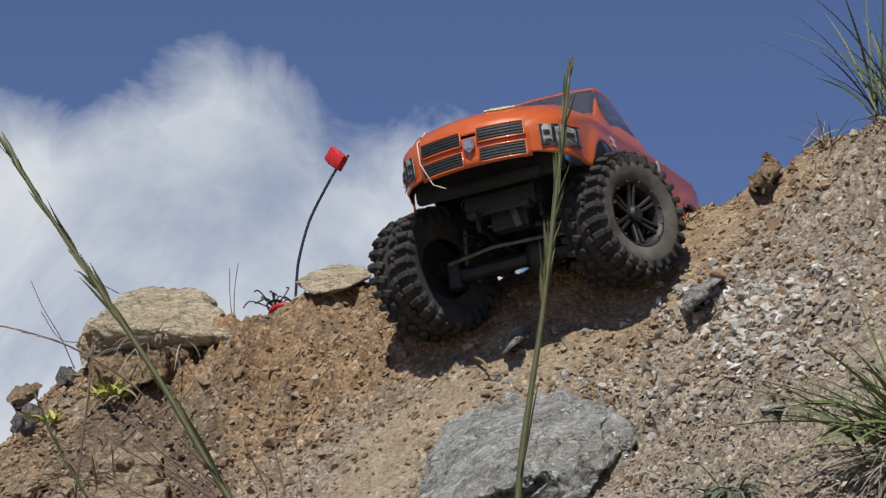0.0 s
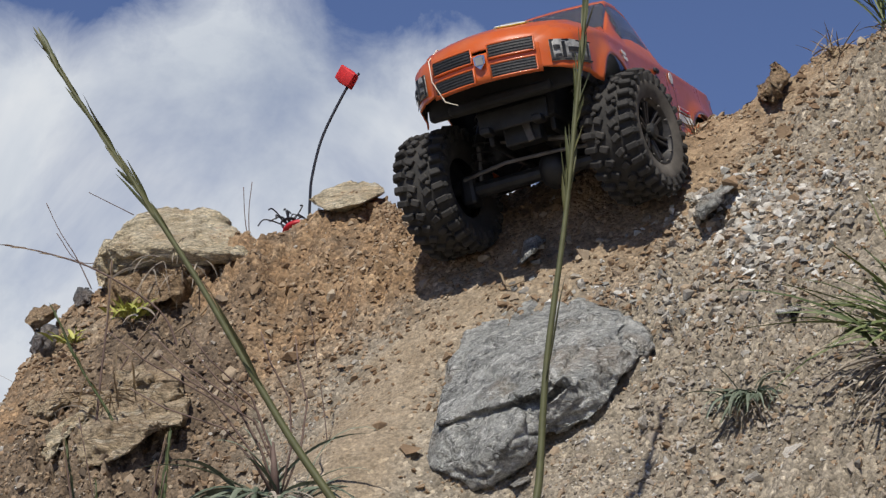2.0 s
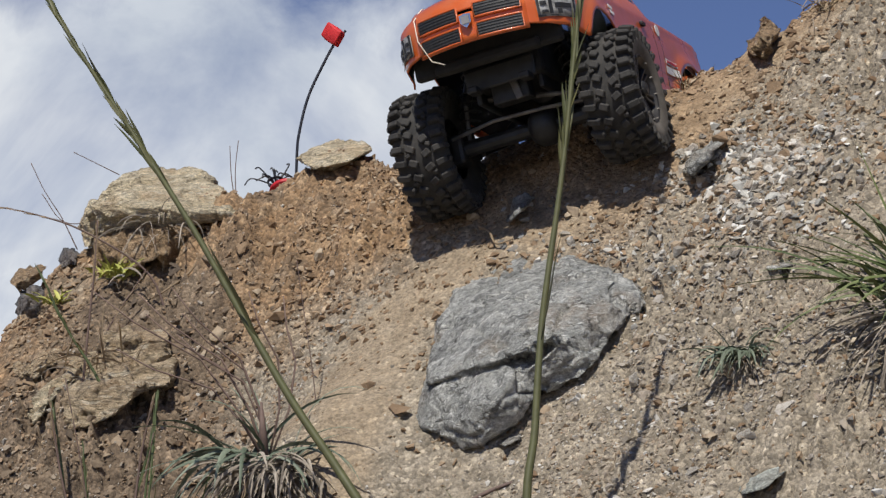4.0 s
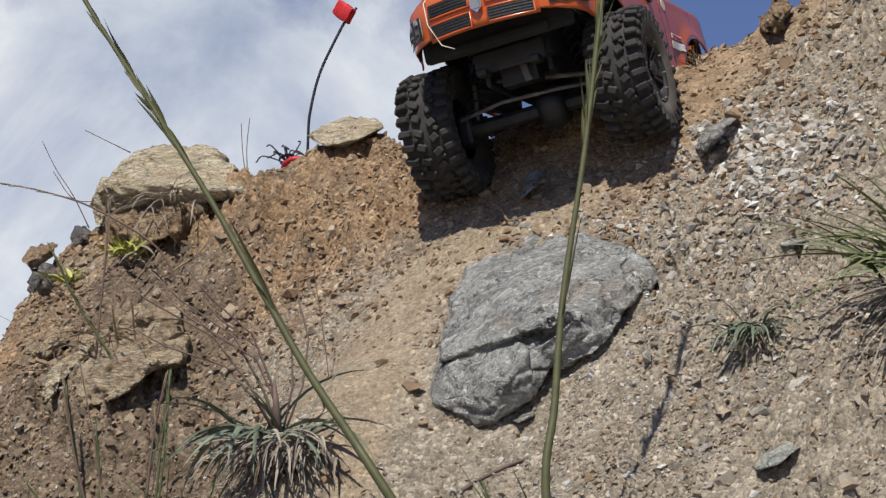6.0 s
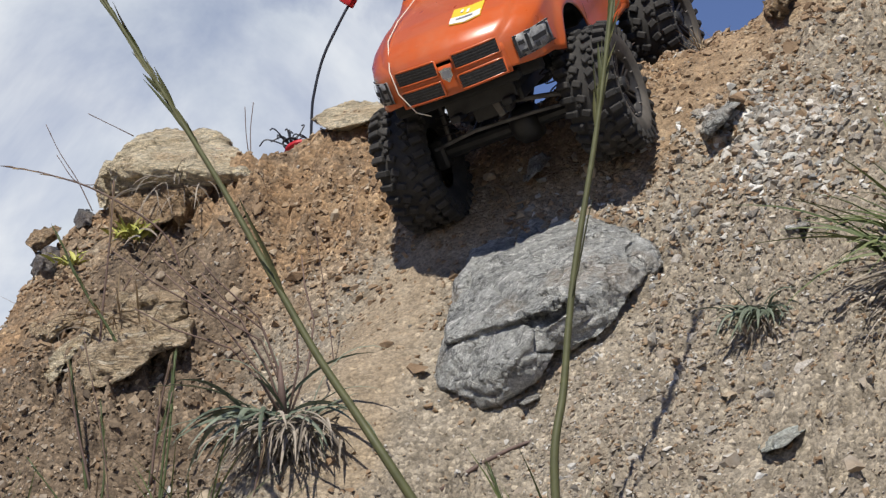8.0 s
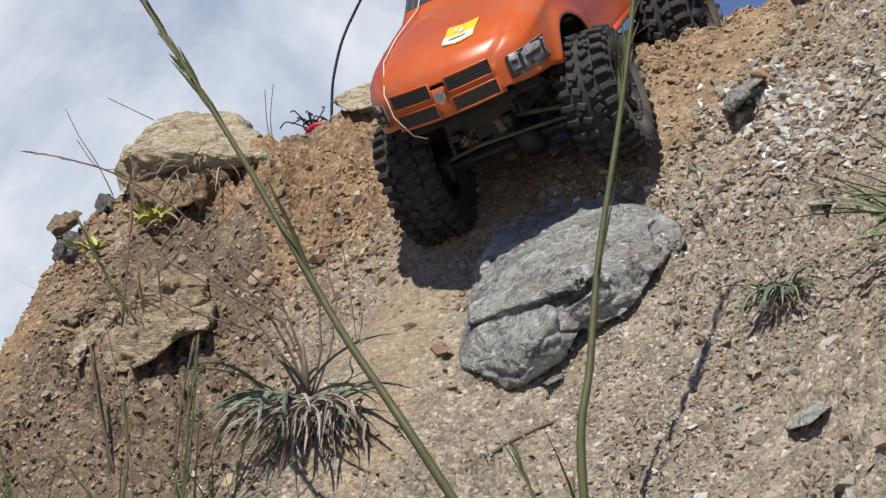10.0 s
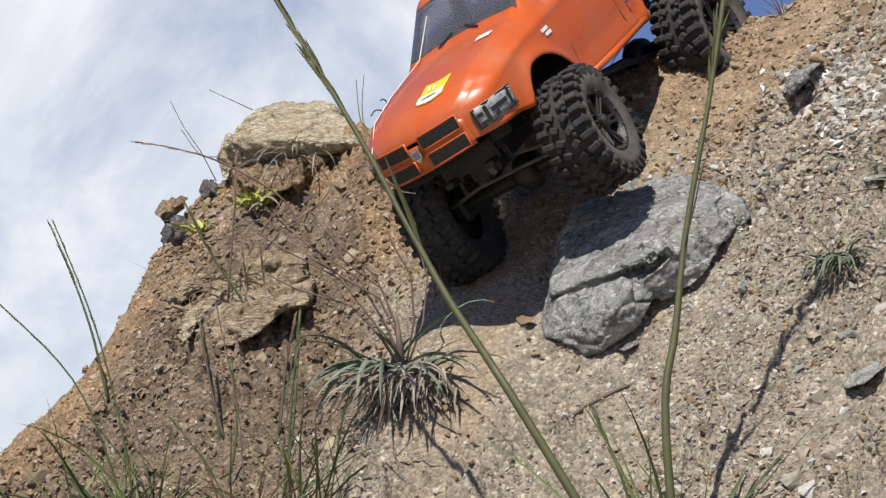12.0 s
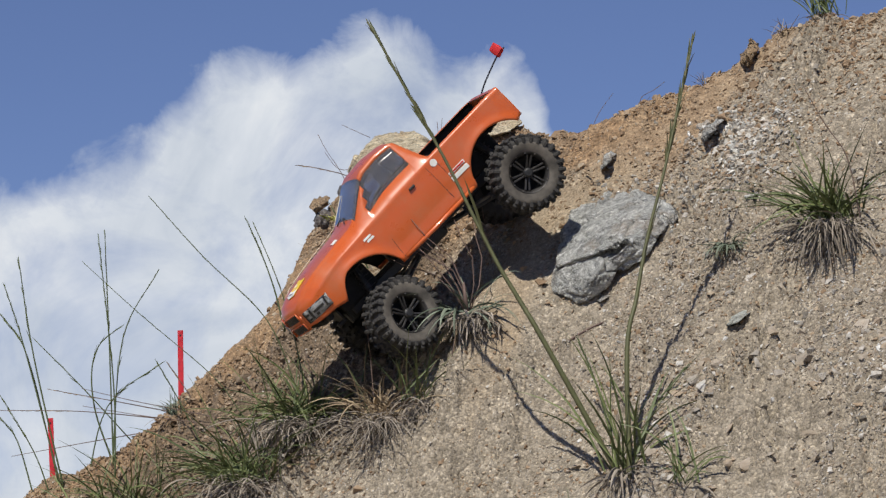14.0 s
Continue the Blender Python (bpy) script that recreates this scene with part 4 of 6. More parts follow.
for s in (1, -1):
    def plate(x0, x1, z0, z1, slant=0.0, lift=0.0008, s=s):
        def fn(u, v):
            p = side_at(u + slant * (v - z0), v, lift)
            return Vector((p.x, s * p.y, p.z))
        return bm_patch(fn, np.linspace(x0, x1, 6), np.linspace(z0, z1, 3), 0.0004, (0, s, 0))
    # lettered decals stay plain bars
    part("bed_decal", plate(-0.126, -0.086, 0.152, 0.161), M_WHITE, truck, "pale bar decal on the bed side")
    part("bed_decal", plate(-0.126, -0.088, 0.164, 0.170), M_WHITE, truck, "thin pale bar decal with a red line")
    part("bed_decal", plate(-0.124, -0.090, 0.1655, 0.1685, 0, 0.0014), plain("red_vinyl", (0.6, 0.03, 0.02), 0.4), truck, "thin red bar")
    part("fender_decal", plate(0.092, 0.110, 0.192, 0.196), M_WHITE, truck, "small white bar decal")
    part("fender_decal", plate(0.090, 0.106, 0.186, 0.190), M_WHITE, truck, "small white bar decal")
    part("round_decal", bm_patch(lambda u, v: Vector((0, 0, 0)) + Vector((-0.083 + 0.007 * v * math.cos(u), s * (side_at(-0.083, 0.203, 0.001).y), 0.203 + 0.007 * v * math.sin(u))), np.linspace(0, 2 * math.pi, 17), (0.05, 1.0), 0.0006, (0, s, 0)), M_WHITE, truck, "small round white decal")
    part("door_handle", bm_box(0.014, 0.004, 0.005, pose(-0.022, s * (side_at(-0.022, 0.199).y + 0.001), 0.199, 0, 0, 0), 0.0015), M_BLACK, truck, "black door handle")
    for x0, z0, x1, z1 in ((-0.066, 0.121, -0.066, 0.206), (0.074, 0.122, 0.070, 0.160), (-0.088, 0.121, -0.088, 0.210)):
        pts = []
        for f in np.linspace(0, 1, 8):
            p = side_at(x0 + (x1 - x0) * f, z0 + (z1 - z0) * f, -0.0002)
            pts.append((p.x, s * p.y, p.z))
        part("door_seam", bm_tube(pts, 0.0006, 4), M_BLACK, truck)
    # rocker step
    part("rocker", bm_tube([(0.083, s * 0.0985, 0.119), (0.0, s * 0.1005, 0.118), (-0.108, s * 0.0985, 0.119)], 0.0042, 8), M_PAINT, truck, smooth=True)
    # wiper
    part("wiper", bm_tube([(0.098, s * 0.030, 0.2345), (0.088, s * 0.010, 0.242)], 0.0012, 5), M_BLACK, truck)
# pale cord over the hood and down past the nose
cord = [surface(0.05, -0.05, 0.002), surface(0.10, -0.060, 0.003), surface(0.18, -0.066, 0.003), surface(0.25, -0.066, 0.003), Vector((0.283, -0.062, 0.190)), Vector((0.290, -0.060, 0.165)), Vector((0.288, -0.050, 0.140)), Vector((0.290, -0.036, 0.132))]
part("cord", bm_tube(cord, 0.0006, 6), M_CORD, truck, "thin pale cord tied over the hood", True)
# a plain seated figure behind the glass
fig = joined([bm_lathe([(0.0005, 0.030), (0.010, 0.027), (0.015, 0.018), (0.014, 0.008), (0.008, 0.0), (0.018, -0.004), (0.022, -0.02), (0.020, -0.05), (0.0005, -0.05)], 16)])
fig.transform(pose(-0.012, 0.040, 0.236, 90))
part("figure", fig, M_DOLL, truck, "plain dark seated figure", True)
# chassis
for s in (1, -1):
    part("frame_rail", bm_box(0.40, 0.006, 0.018, pose(0.0, s * 0.036, 0.112), 0.002), M_BLACK, truck, "black frame rail")
    for ax in (0.157, -0.188):
        tx = ax - 0.012 if ax > 0 else ax + 0.012
        shock = part("shock", bm_tube([(tx, s * 0.050, 0.170), (ax, s * 0.066, 0.118)], 0.0062, 10), M_BLACK, truck, "coil-over shock absorber")
        part("shock_rod", bm_tube([(ax, s * 0.066, 0.120), (ax, s * 0.070, 0.080)], 0.0026, 8), M_STEEL, shock)
        part("spring", spring((tx, s * 0.051, 0.168), (ax, s * 0.070, 0.084), 0.0088, 8), M_GUN, shock)
        part("link", bm_tube([(ax - 0.004 * (1 if ax > 0 else -1), s * 0.060, 0.062), (ax * 0.18, s * 0.040, 0.100)], 0.0032, 8), M_GUN, truck, "suspension link")
for ax, sg in ((0.157, 1), (-0.188, -1)):
    axle = part("axle", bm_tube([(ax, -0.088, WHEEL_R), (ax, -0.05, WHEEL_R), (ax, 0.05, WHEEL_R), (ax, 0.088, WHEEL_R)], [0.010, 0.0085, 0.0085, 0.010], 12), M_BLACK, truck, "black axle housing")
    pum = bm_lathe([(0.001, -0.017), (0.014, -0.016), (0.021, -0.008), (0.022, 0.004), (0.018, 0.014), (0.001, 0.016)], 20)
    pum.transform(pose(ax, 0.018, WHEEL_R))
    part("differential", pum, M_BLACK, axle, "round differential housing", True)
    for s in (1, -1):
        part("knuckle", bm_box(0.026, 0.018, 0.034, pose(ax, s * 0.084, WHEEL_R), 0.005), M_BLACK, axle)
    part("drive_shaft", bm_tube([(ax - sg * 0.02, 0.015, WHEEL_R + 0.004), (0.0 + sg * 0.02, 0.004, 0.098)], 0.0042, 8), M_STEEL, truck, "drive shaft")
part("steering_rod", bm_tube([(0.180, -0.082, 0.080), (0.184, -0.03, 0.086), (0.184, 0.03, 0.084), (0.180, 0.082, 0.080)], 0.0022, 8), M_STEEL, truck, "thin steel steering rod")
part("panhard_rod", bm_tube([(0.176, 0.070, 0.092), (0.178, -0.034, 0.112)], 0.0028, 8), M_STEEL, truck, "steel cross rod")
part("servo", bm_box(0.022, 0.042, 0.040, pose(0.196, 0.002, 0.116), 0.002), M_BLACK, truck, "black steering servo")
part("servo_arm", bm_box(0.004, 0.008, 0.026, pose(0.209, 0.010, 0.108, 12), 0.001), M_STEEL, truck, "bright servo arm")
part("front_plate", joined([bm_box(0.004, 0.080, 0.024, pose(0.222, 0, 0.124), 0.002), bm_box(0.020, 0.012, 0.008, pose(0.228, 0.030, 0.112), 0.002), bm_box(0.020, 0.012, 0.008, pose(0.228, -0.030, 0.112), 0.002)]), M_BLACK, truck, "front chassis brace with shackle mounts")
part("gearbox", bm_box(0.070, 0.056, 0.044, pose(0.0, 0, 0.108), 0.008), M_BLACK, truck, "black centre gearbox and skid plate")
mot = bm_lathe([(0.001, -0.028), (0.017, -0.028), (0.018, -0.025), (0.018, 0.025), (0.017, 0.028), (0.001, 0.028)], 20)
mot.transform(pose(0.05, 0, 0.135, 0, 0, 90))
part("motor", mot, M_GUN, truck, "round electric motor", True)
part("battery", bm_box(0.135, 0.046, 0.026, pose(-0.09, 0, 0.140), 0.004), M_BLACK, truck, "black battery box")
WHEELS = {k: wheel(k, *v) for k, v in HUBS.items()}


# ================= loose stones, gravel and clods =================
rs = np.random.RandomState(11)


def hull_piece(seed, flat=0.6, n=9):
    """Verts and triangles of one angular chip, about 1 across."""
    r = np.random.RandomState(seed)
    bm = bmesh.new()
    for _ in range(n):
        p = r.normal(size=3)
        p /= np.linalg.norm(p)
        bm.verts.new(Vector((p[0] * 0.5, p[1] * 0.5 * r.uniform(0.7, 1), p[2] * 0.5 * flat)))
    g = bmesh.ops.convex_hull(bm, input=bm.verts[:])
    bmesh.ops.delete(bm, geom=[v for v in g["geom_interior"] if isinstance(v, bmesh.types.BMVert)], context="VERTS")
    bmesh.ops.triangulate(bm, faces=bm.faces[:])
    bm.verts.index_update()
    v = np.array([v.co[:] for v in bm.verts])
    f = np.array([[q.index for q in t.verts] for t in bm.faces])
    bm.free()
    return v, f


CHIPS = [hull_piece(100 + k, rs.uniform(0.35, 0.8), 8 + k % 4) for k in range(14)]


def turns(n, r):
    """Random turn matrices, the flat side roughly along the bank."""
    a = r.uniform(0, 2 * math.pi, n)
    tilt = r.normal(0, 0.35, (n, 2))
    zax = np.stack([-0.40 + tilt[:, 0], -0.62 + tilt[:, 1], np.full(n, 0.70)], 1)
    zax /= np.linalg.norm(zax, axis=1)[:, None]
    ref = np.stack([np.cos(a), np.sin(a), np.zeros(n)], 1)
    xax = ref - zax * (ref * zax).sum(1)[:, None]
    xax /= np.linalg.norm(xax, axis=1)[:, None]
    return np.stack([xax, np.cross(zax, xax), zax], 2)


def scatter(name, xs, ys, sizes, material, label, category, sink=0.25, seed=1):
    r = np.random.RandomState(seed)
    n = len(xs)
    zs = land(xs, ys)
    R = turns(n, r)
    V, T, base = [], [], 0
    pick = r.randint(0, len(CHIPS), n)
    out = np.array(BANK_N[:])
    for k, (v, f) in enumerate(CHIPS):
        w = np.nonzero(pick == k)[0]
        if not len(w):
            continue
        c = np.stack([xs[w], ys[w], zs[w]], 1) + out * (sizes[w] * (0.3 - sink))[:, None]
        p = np.einsum("kij,vj->kvi", R[w], v) * sizes[w][:, None, None] + c[:, None]
        t = f[None] + (np.arange(len(w)) * len(v))[:, None, None] + base
        V.append(p.reshape(-1, 3))
        T.append(t.reshape(-1, 3))
        base += len(w) * len(v)
    V, T = np.concatenate(V), np.concatenate(T)
    me = bpy.data.meshes.new(name)
    me.from_pydata(V.tolist(), [], T.tolist())
    me.materials.append(material)
    return tagged(new(name, me), label, category, kind="stuff")


def spots(n, seed, want, box=(-1.05, 0.70, -0.85, 0.42)):
    """n places on the bank, thinned by want(x, y) between 0 and 1."""
    r = np.random.RandomState(seed)
    X, Y = [], []
    while sum(len(a) for a in X) < n:
        x, y = r.uniform(box[0], box[1], n), r.uniform(box[2], box[3], n)
        k = (r.rand(n) < want(x, y)) & (y < np.interp(x, CREST_X, CREST_Y) + 0.05)
        X.append(x[k])
        Y.append(y[k])
    return np.concatenate(X)[:n], np.concatenate(Y)[:n]


def below_crest(x, y):
    return np.interp(x, CREST_X, CREST_Y) - y


def grey_zone(x, y):
    patch = np.clip(0.55 + 1.1 * fbm(x * 6 + 9, y * 6, 3), 0.06, 1)
    right = np.clip((x - 0.06) / 0.12, 0, 1)
    low = np.clip((below_crest(x, y) - 0.08) / 0.2, 0.15, 1)
    return np.clip((0.28 + 0.72 * right) * patch * low, 0, 1) * (1 - 0.85 * sandy(x, y))


def ochre_zone(x, y):
    return np.clip(1.15 - below_crest(x, y) / 0.32, 0.12, 1) * (1 - 0.7 * sandy(x, y)) * np.clip(0.6 + fbm(x * 7, y * 7 + 4, 3), 0.1, 1)


def shard_zone(x, y):
    """Broken schist strewn above the boulder."""
    line = np.exp(-((y + 0.055 + 0.30 * (x - 0.28) + 0.03 * vnoise(x * 12, y * 12)) / 0.055) ** 2) * np.exp(-((x - 0.30) / 0.13) ** 2)
    return np.clip(line * (0.75 + 0.9 * vnoise(x * 17, y * 17)), 0, 1) * (1 - 0.9 * sandy(x, y))


M_SHARD = stone_material("schist_shards", [(0.0, (0.16, 0.16, 0.155)), (0.3, (0.34, 0.335, 0.31)), (0.55, (0.52, 0.51, 0.47)), (0.7, (0.36, 0.27, 0.18)), (0.85, (0.66, 0.65, 0.61)), (1.0, (0.74, 0.73, 0.70))])
x, y = spots(62000, 21, grey_zone)
scatter("gravel", x, y, np.exp(np.random.RandomState(1).normal(math.log(0.0033), 0.45, len(x))), M_GRAVEL, "grey and tan angular gravel on the bank", "gravel", 0.28, 2)
x, y = spots(2000, 22, lambda x, y: grey_zone(x, y) ** 2)
scatter("gravel_coarse", x, y, np.exp(np.random.RandomState(2).normal(math.log(0.0100), 0.3, len(x))), M_GRAVEL, "coarse grey stone chips on the bank", "gravel", 0.34, 3)
x, y = spots(800, 28, lambda x, y: np.clip((-0.36 - y) / 0.15, 0, 1) * np.clip((x + 0.12) / 0.12, 0, 1) * np.clip(0.6 + vnoise(x * 10, y * 10), 0.1, 1), (-0.15, 0.68, -0.80, -0.36))
scatter("rubble", x, y, np.exp(np.random.RandomState(8).normal(math.log(0.0150), 0.38, len(x))), M_GRAVEL, "coarse grey and brown rubble at the foot of the bank", "gravel", 0.30, 9)
x, y = spots(1500, 27, shard_zone, (0.08, 0.62, -0.30, 0.12))
scatter("schist_shards", x, y, np.exp(np.random.RandomState(6).normal(math.log(0.0090), 0.35, len(x))), M_SHARD, "flat pale schist shards strewn above the boulder", "gravel", 0.26, 7)
x, y = spots(700, 26, ochre_zone)
scatter("soil_clods", x, y, np.exp(np.random.RandomState(4).normal(math.log(0.0115), 0.35, len(x))), M_CLOD, "larger clods of ochre soil near the crest", "soil", 0.25, 6)
x, y = spots(5000, 29, lambda x, y: np.clip((-0.14 - x) / 0.14, 0, 1) * np.clip((below_crest(x, y) - 0.05) / 0.1, 0, 1) * np.clip((y + 0.25) / 0.1, 0, 1), (-0.9, -0.1, -0.25, 0.35))
scatter("topsoil_crumbs", x, y, np.exp(np.random.RandomState(9).normal(math.log(0.0060), 0.5, len(x))), M_TOPSOIL, "dark brown crumbs of topsoil below the crest", "soil", 0.2, 10)
x, y = spots(26000, 23, ochre_zone)
scatter("soil_crumbs", x, y, np.exp(np.random.RandomState(3).normal(math.log(0.0048), 0.5, len(x))), M_CLOD, "crumbs and clods of ochre soil near the crest", "soil", 0.2, 4)
# single loose stones
x, y = spots(120, 24, lambda x, y: grey_zone(x, y) ** 1.5, (-0.95, 0.60, -0.75, 0.36))
x2, y2 = spots(170, 25, shard_zone, (0.12, 0.58, -0.30, 0.10))
x, y = np.concatenate([x, x2]), np.concatenate([y, y2])
r = np.random.RandomState(5)
R = turns(len(x), r)
stone_meshes = []
for k in range(10):
    bm = bmesh.new()
    for v in CHIPS[k][0]:
        bm.verts.new(v)
    bm.verts.ensure_lookup_table()
    for f in CHIPS[k][1]:
        bm.faces.new([bm.verts[i] for i in f])
    bmesh.ops.subdivide_edges(bm, edges=bm.edges[:], cuts=1)
    bmesh.ops.triangulate(bm, faces=bm.faces[:])
    for v in bm.verts:
        v.co += Vector(r.normal(0, 0.018, 3))
    sm = bpy.data.meshes.new("stone")
    bm.to_mesh(sm)
    bm.free()
    sm.materials.append(M_STONE)
    stone_meshes.append(sm)
for i in range(len(x)):
    size = r.uniform(0.011, 0.026) if i < 120 else r.uniform(0.010, 0.021)
    ob = new("stone", stone_meshes[i % 10])
    m3 = Matrix(R[i].tolist()).to_4x4()
    ob.matrix_world = Matrix.Translation(on_bank(x[i], y[i]) + BANK_N * size * 0.05) @ m3 @ Matrix.Diagonal((size, size, size, 1))
    tagged(ob, "loose angular grey stone lying on the bank", "stone", "loose stones on the bank")


# ================= plants =================
def leaf_mat(name, a, b, rough=0.55):
    m = Mat(name, rough)
    col = m.ramp(m.island(), (0.0, a), (1.0, b))
    col = m.mix(0.5, col, m.ramp(m.noise(90, 4), (0.3, 0.6), (0.7, 1.3)), "MULTIPLY")
    m.color(col)
    m.b.inputs["Subsurface Weight"].default_value = 0.0
    return m.m


M_LEAF = leaf_mat("grey_green_leaf", (0.075, 0.10, 0.065), (0.20, 0.235, 0.17))
M_GREEN = leaf_mat("green_leaf", (0.05, 0.075, 0.022), (0.155, 0.185, 0.065))
M_STEM = leaf_mat("green_stem", (0.06, 0.085, 0.03), (0.10, 0.12, 0.045))
M_TALL = leaf_mat("olive_stem", (0.055, 0.070, 0.026), (0.125, 0.120, 0.050))
M_DRY = leaf_mat("dry_grass", (0.16, 0.11, 0.07), (0.40, 0.31, 0.19), 0.8)
M_THATCH = leaf_mat("dead_thatch", (0.12, 0.10, 0.08), (0.38, 0.33, 0.27), 0.9)
M_STALK = leaf_mat("purple_brown_stalk", (0.10, 0.065, 0.055), (0.22, 0.15, 0.12), 0.7)
M_LIME = leaf_mat("yellow_green_leaf", (0.28, 0.30, 0.05), (0.45, 0.44, 0.12))


def blades(specs):
    """Folded tapering blades. specs: base, first way, length, droop, width, twist."""
    V, F = [], []
    steps = 8
    for base, way, length, droop, width, twist in specs:
        p, d = Vector(base), Vector(way).normalized()
        side = d.cross(Vector((0, 0, 1)))
        side = side.normalized() if side.length > 1e-3 else Vector((1, 0, 0))
        side = Matrix.Rotation(twist, 3, d) @ side
        n0 = len(V)
        for k in range(steps + 1):
            f = k / steps
            w = width * 0.5 * (0.55 + 0.9 * f if f < 0.35 else 0.865 * (1 - ((f - 0.35) / 0.65) ** 2.0)) + 0.0001
            up = side.cross(d).normalized()
            V += [tuple(p - side * w), tuple(p + up * w * 0.45), tuple(p + side * w)]
            p = p + d * (length / steps)
            d = (d + Vector((0, 0, -droop / steps)) + Vector((math.sin(twist * 7 + k), math.cos(twist * 5 + k), 0)) * 0.03).normalized()
            side = (side - d * side.dot(d)).normalized()
        for k in range(steps):
            a = n0 + 3 * k
            F += [(a, a + 1, a + 4, a + 3), (a + 1, a + 2, a + 5, a + 4)]
    return V, [], F


def fan(n, spread, length, droop, width, seed, centre=(0, 0, 0), lean=(0, 0, 0), base_r=0.012):
    r = random.Random(seed)
    out = []
    for _ in range(n):
        a, s = r.uniform(0, 2 * math.pi), spread * math.sqrt(r.random())
        way = Vector((math.cos(a) * s, math.sin(a) * s, 1.0)) + Vector(lean)
        c = Vector(centre) + Vector((r.gauss(0, base_r), r.gauss(0, base_r), r.uniform(-0.3, 0.3) * base_r))
        out.append((c, way, length * r.uniform(0.45, 1.15), droop * r.uniform(0.4, 1.5), width * r.uniform(0.6, 1.25), r.uniform(-1.2, 1.2)))
    return out


def tussock(x, y, label, leaf, n, spread, length, droop, width, seed, lean=(0, 0, 0), lift=0.0, thatch=0, base_r=0.012, thatch_len=0.06, name="grass_tussock"):
    ob = new(name)
    ob.location = on_bank(x, y, lift)
    tagged(ob, label, "grass")
    tagged(part("leaves", blades(fan(n, spread, length, droop, width, seed, lean=lean, base_r=base_r)), leaf, ob, smooth=True), kind="stuff")
    if thatch:
        r = random.Random(seed + 1)
        specs = []
        for _ in range(thatch):
            a = r.uniform(0, 2 * math.pi)
            way = Vector((math.cos(a) * 0.9, math.sin(a) * 0.9 - 0.5, r.uniform(-0.6, 0.5)))
            specs.append((Vector((r.gauss(0, base_r * 1.2), r.gauss(-0.2 * base_r, base_r * 1.2), r.uniform(-0.015, 0.006))), way, thatch_len * r.uniform(0.5, 1.3), r.uniform(0.8, 2.4), width * r.uniform(0.35, 0.9), r.uniform(-1.5, 1.5)))
        tagged(part("dead_leaves", blades(specs), M_THATCH, ob, "hanging dead brown leaves"), kind="stuff")
    return ob


t1 = tussock(-0.150, -0.155, "grey-green tussock with drooping strap leaves on a mound", M_LEAF, 50, 2.2, 0.125, 1.9, 0.0052, 31, (-0.45, -0.3, 0), 0.028, 340, 0.018, 0.060)
spike = [(0.0, -0.02, 0.0), (-0.004, -0.025, 0.03), (-0.006, -0.028, 0.062)]
part("seed_spike", bm_tube(spike, [0.0022, 0.0042, 0.0012], 7), M_STALK, t1, "short brown seed spike", True)
rr = random.Random(77)
for k in range(9):
    a = rr.uniform(-1.15, 0.1)
    tip = Vector((math.sin(a) * rr.uniform(0.10, 0.2), rr.uniform(-0.05, 0.02), rr.uniform(0.10, 0.19)))
    mid = tip * 0.5 + Vector((0.02, 0, 0.02))
    part("flower_stalk", bm_tube([(0, -0.01, 0), mid * 0.55 + Vector((0.006, 0, 0)), mid, tip * 0.8 + Vector((0.006, 0, 0.004)), tip], [0.0013, 0.0012, 0.001, 0.0009, 0.0006], 5), M_STALK, t1, smooth=True)
tussock(0.318, -0.255, "small grey-green tussock trailing down the gravel", M_LEAF, 70, 1.7, 0.055, 2.2, 0.0036, 41, (-0.8, -0.6, 0), 0.0, 40, 0.010, 0.035)
t3 = tussock(0.500, -0.335, "green grass tuft with long arching blades on gravel", M_GREEN, 110, 1.3, 0.185, 1.2, 0.0044, 51, (-0.4, -0.25, 0), 0.012, 280, 0.018, 0.12)
part("long_blade", blades([(Vector((0, -0.01, 0.02)), (-1, -0.1, 0.22), 0.22, 0.5, 0.005, 0.3), (Vector((0, -0.01, 0.03)), (-1, -0.3, 0.4), 0.18, 0.7, 0.005, -0.2)]), M_GREEN, t3, smooth=True)
tussock(0.520, 0.085, "tall thin grass tuft on the crest", M_GREEN, 60, 0.75, 0.16, 0.7, 0.0032, 61, (-0.2, 0, 0), 0.0, 40, 0.014, 0.05)
tussock(0.445, 0.105, "low sparse grass on the crest", M_DRY, 30, 1.1, 0.045, 0.8, 0.0018, 62, (0, 0, 0), 0.0, 10, 0.012, 0.03)
tussock(0.300, 0.130, "wispy dry grass on the crest edge", M_DRY, 26, 1.2, 0.040, 0.6, 0.0014, 63, (-0.3, 0, 0), 0.0, 0, 0.010)
root_tuft = tussock(0.125, -0.520, "green grass tuft at the foot of two tall stems", M_GREEN, 30, 0.9, 0.250, 1.1, 0.0060, 71, (0.05, -0.1, 0), 0.0, 60, 0.016, 0.08)
tussock(-0.46, -0.02, "bushy clump of green and dry grass on the lower bank", M_GREEN, 210, 1.5, 0.185, 1.3, 0.0036, 81, (0.1, -0.2, 0), 0.0, 420, 0.034, 0.11)
tussock(-0.56, -0.06, "clump of arching green grass on the lower bank", M_GREEN, 170, 1.5, 0.20, 1.2, 0.0036, 82, (-0.3, -0.2, 0), 0.0, 300, 0.032, 0.11)
tussock(-0.30, -0.16, "clump of dry brown grass on the lower bank", M_DRY, 110, 1.3, 0.14, 1.3, 0.0032, 83, (0, -0.2, 0), 0.0, 300, 0.026, 0.10)
tussock(-0.24, -0.20, "few upright green blades on the lower bank", M_GREEN, 26, 0.8, 0.15, 0.7, 0.0032, 84, (0, -0.1, 0), 0.0, 60, 0.018, 0.07)
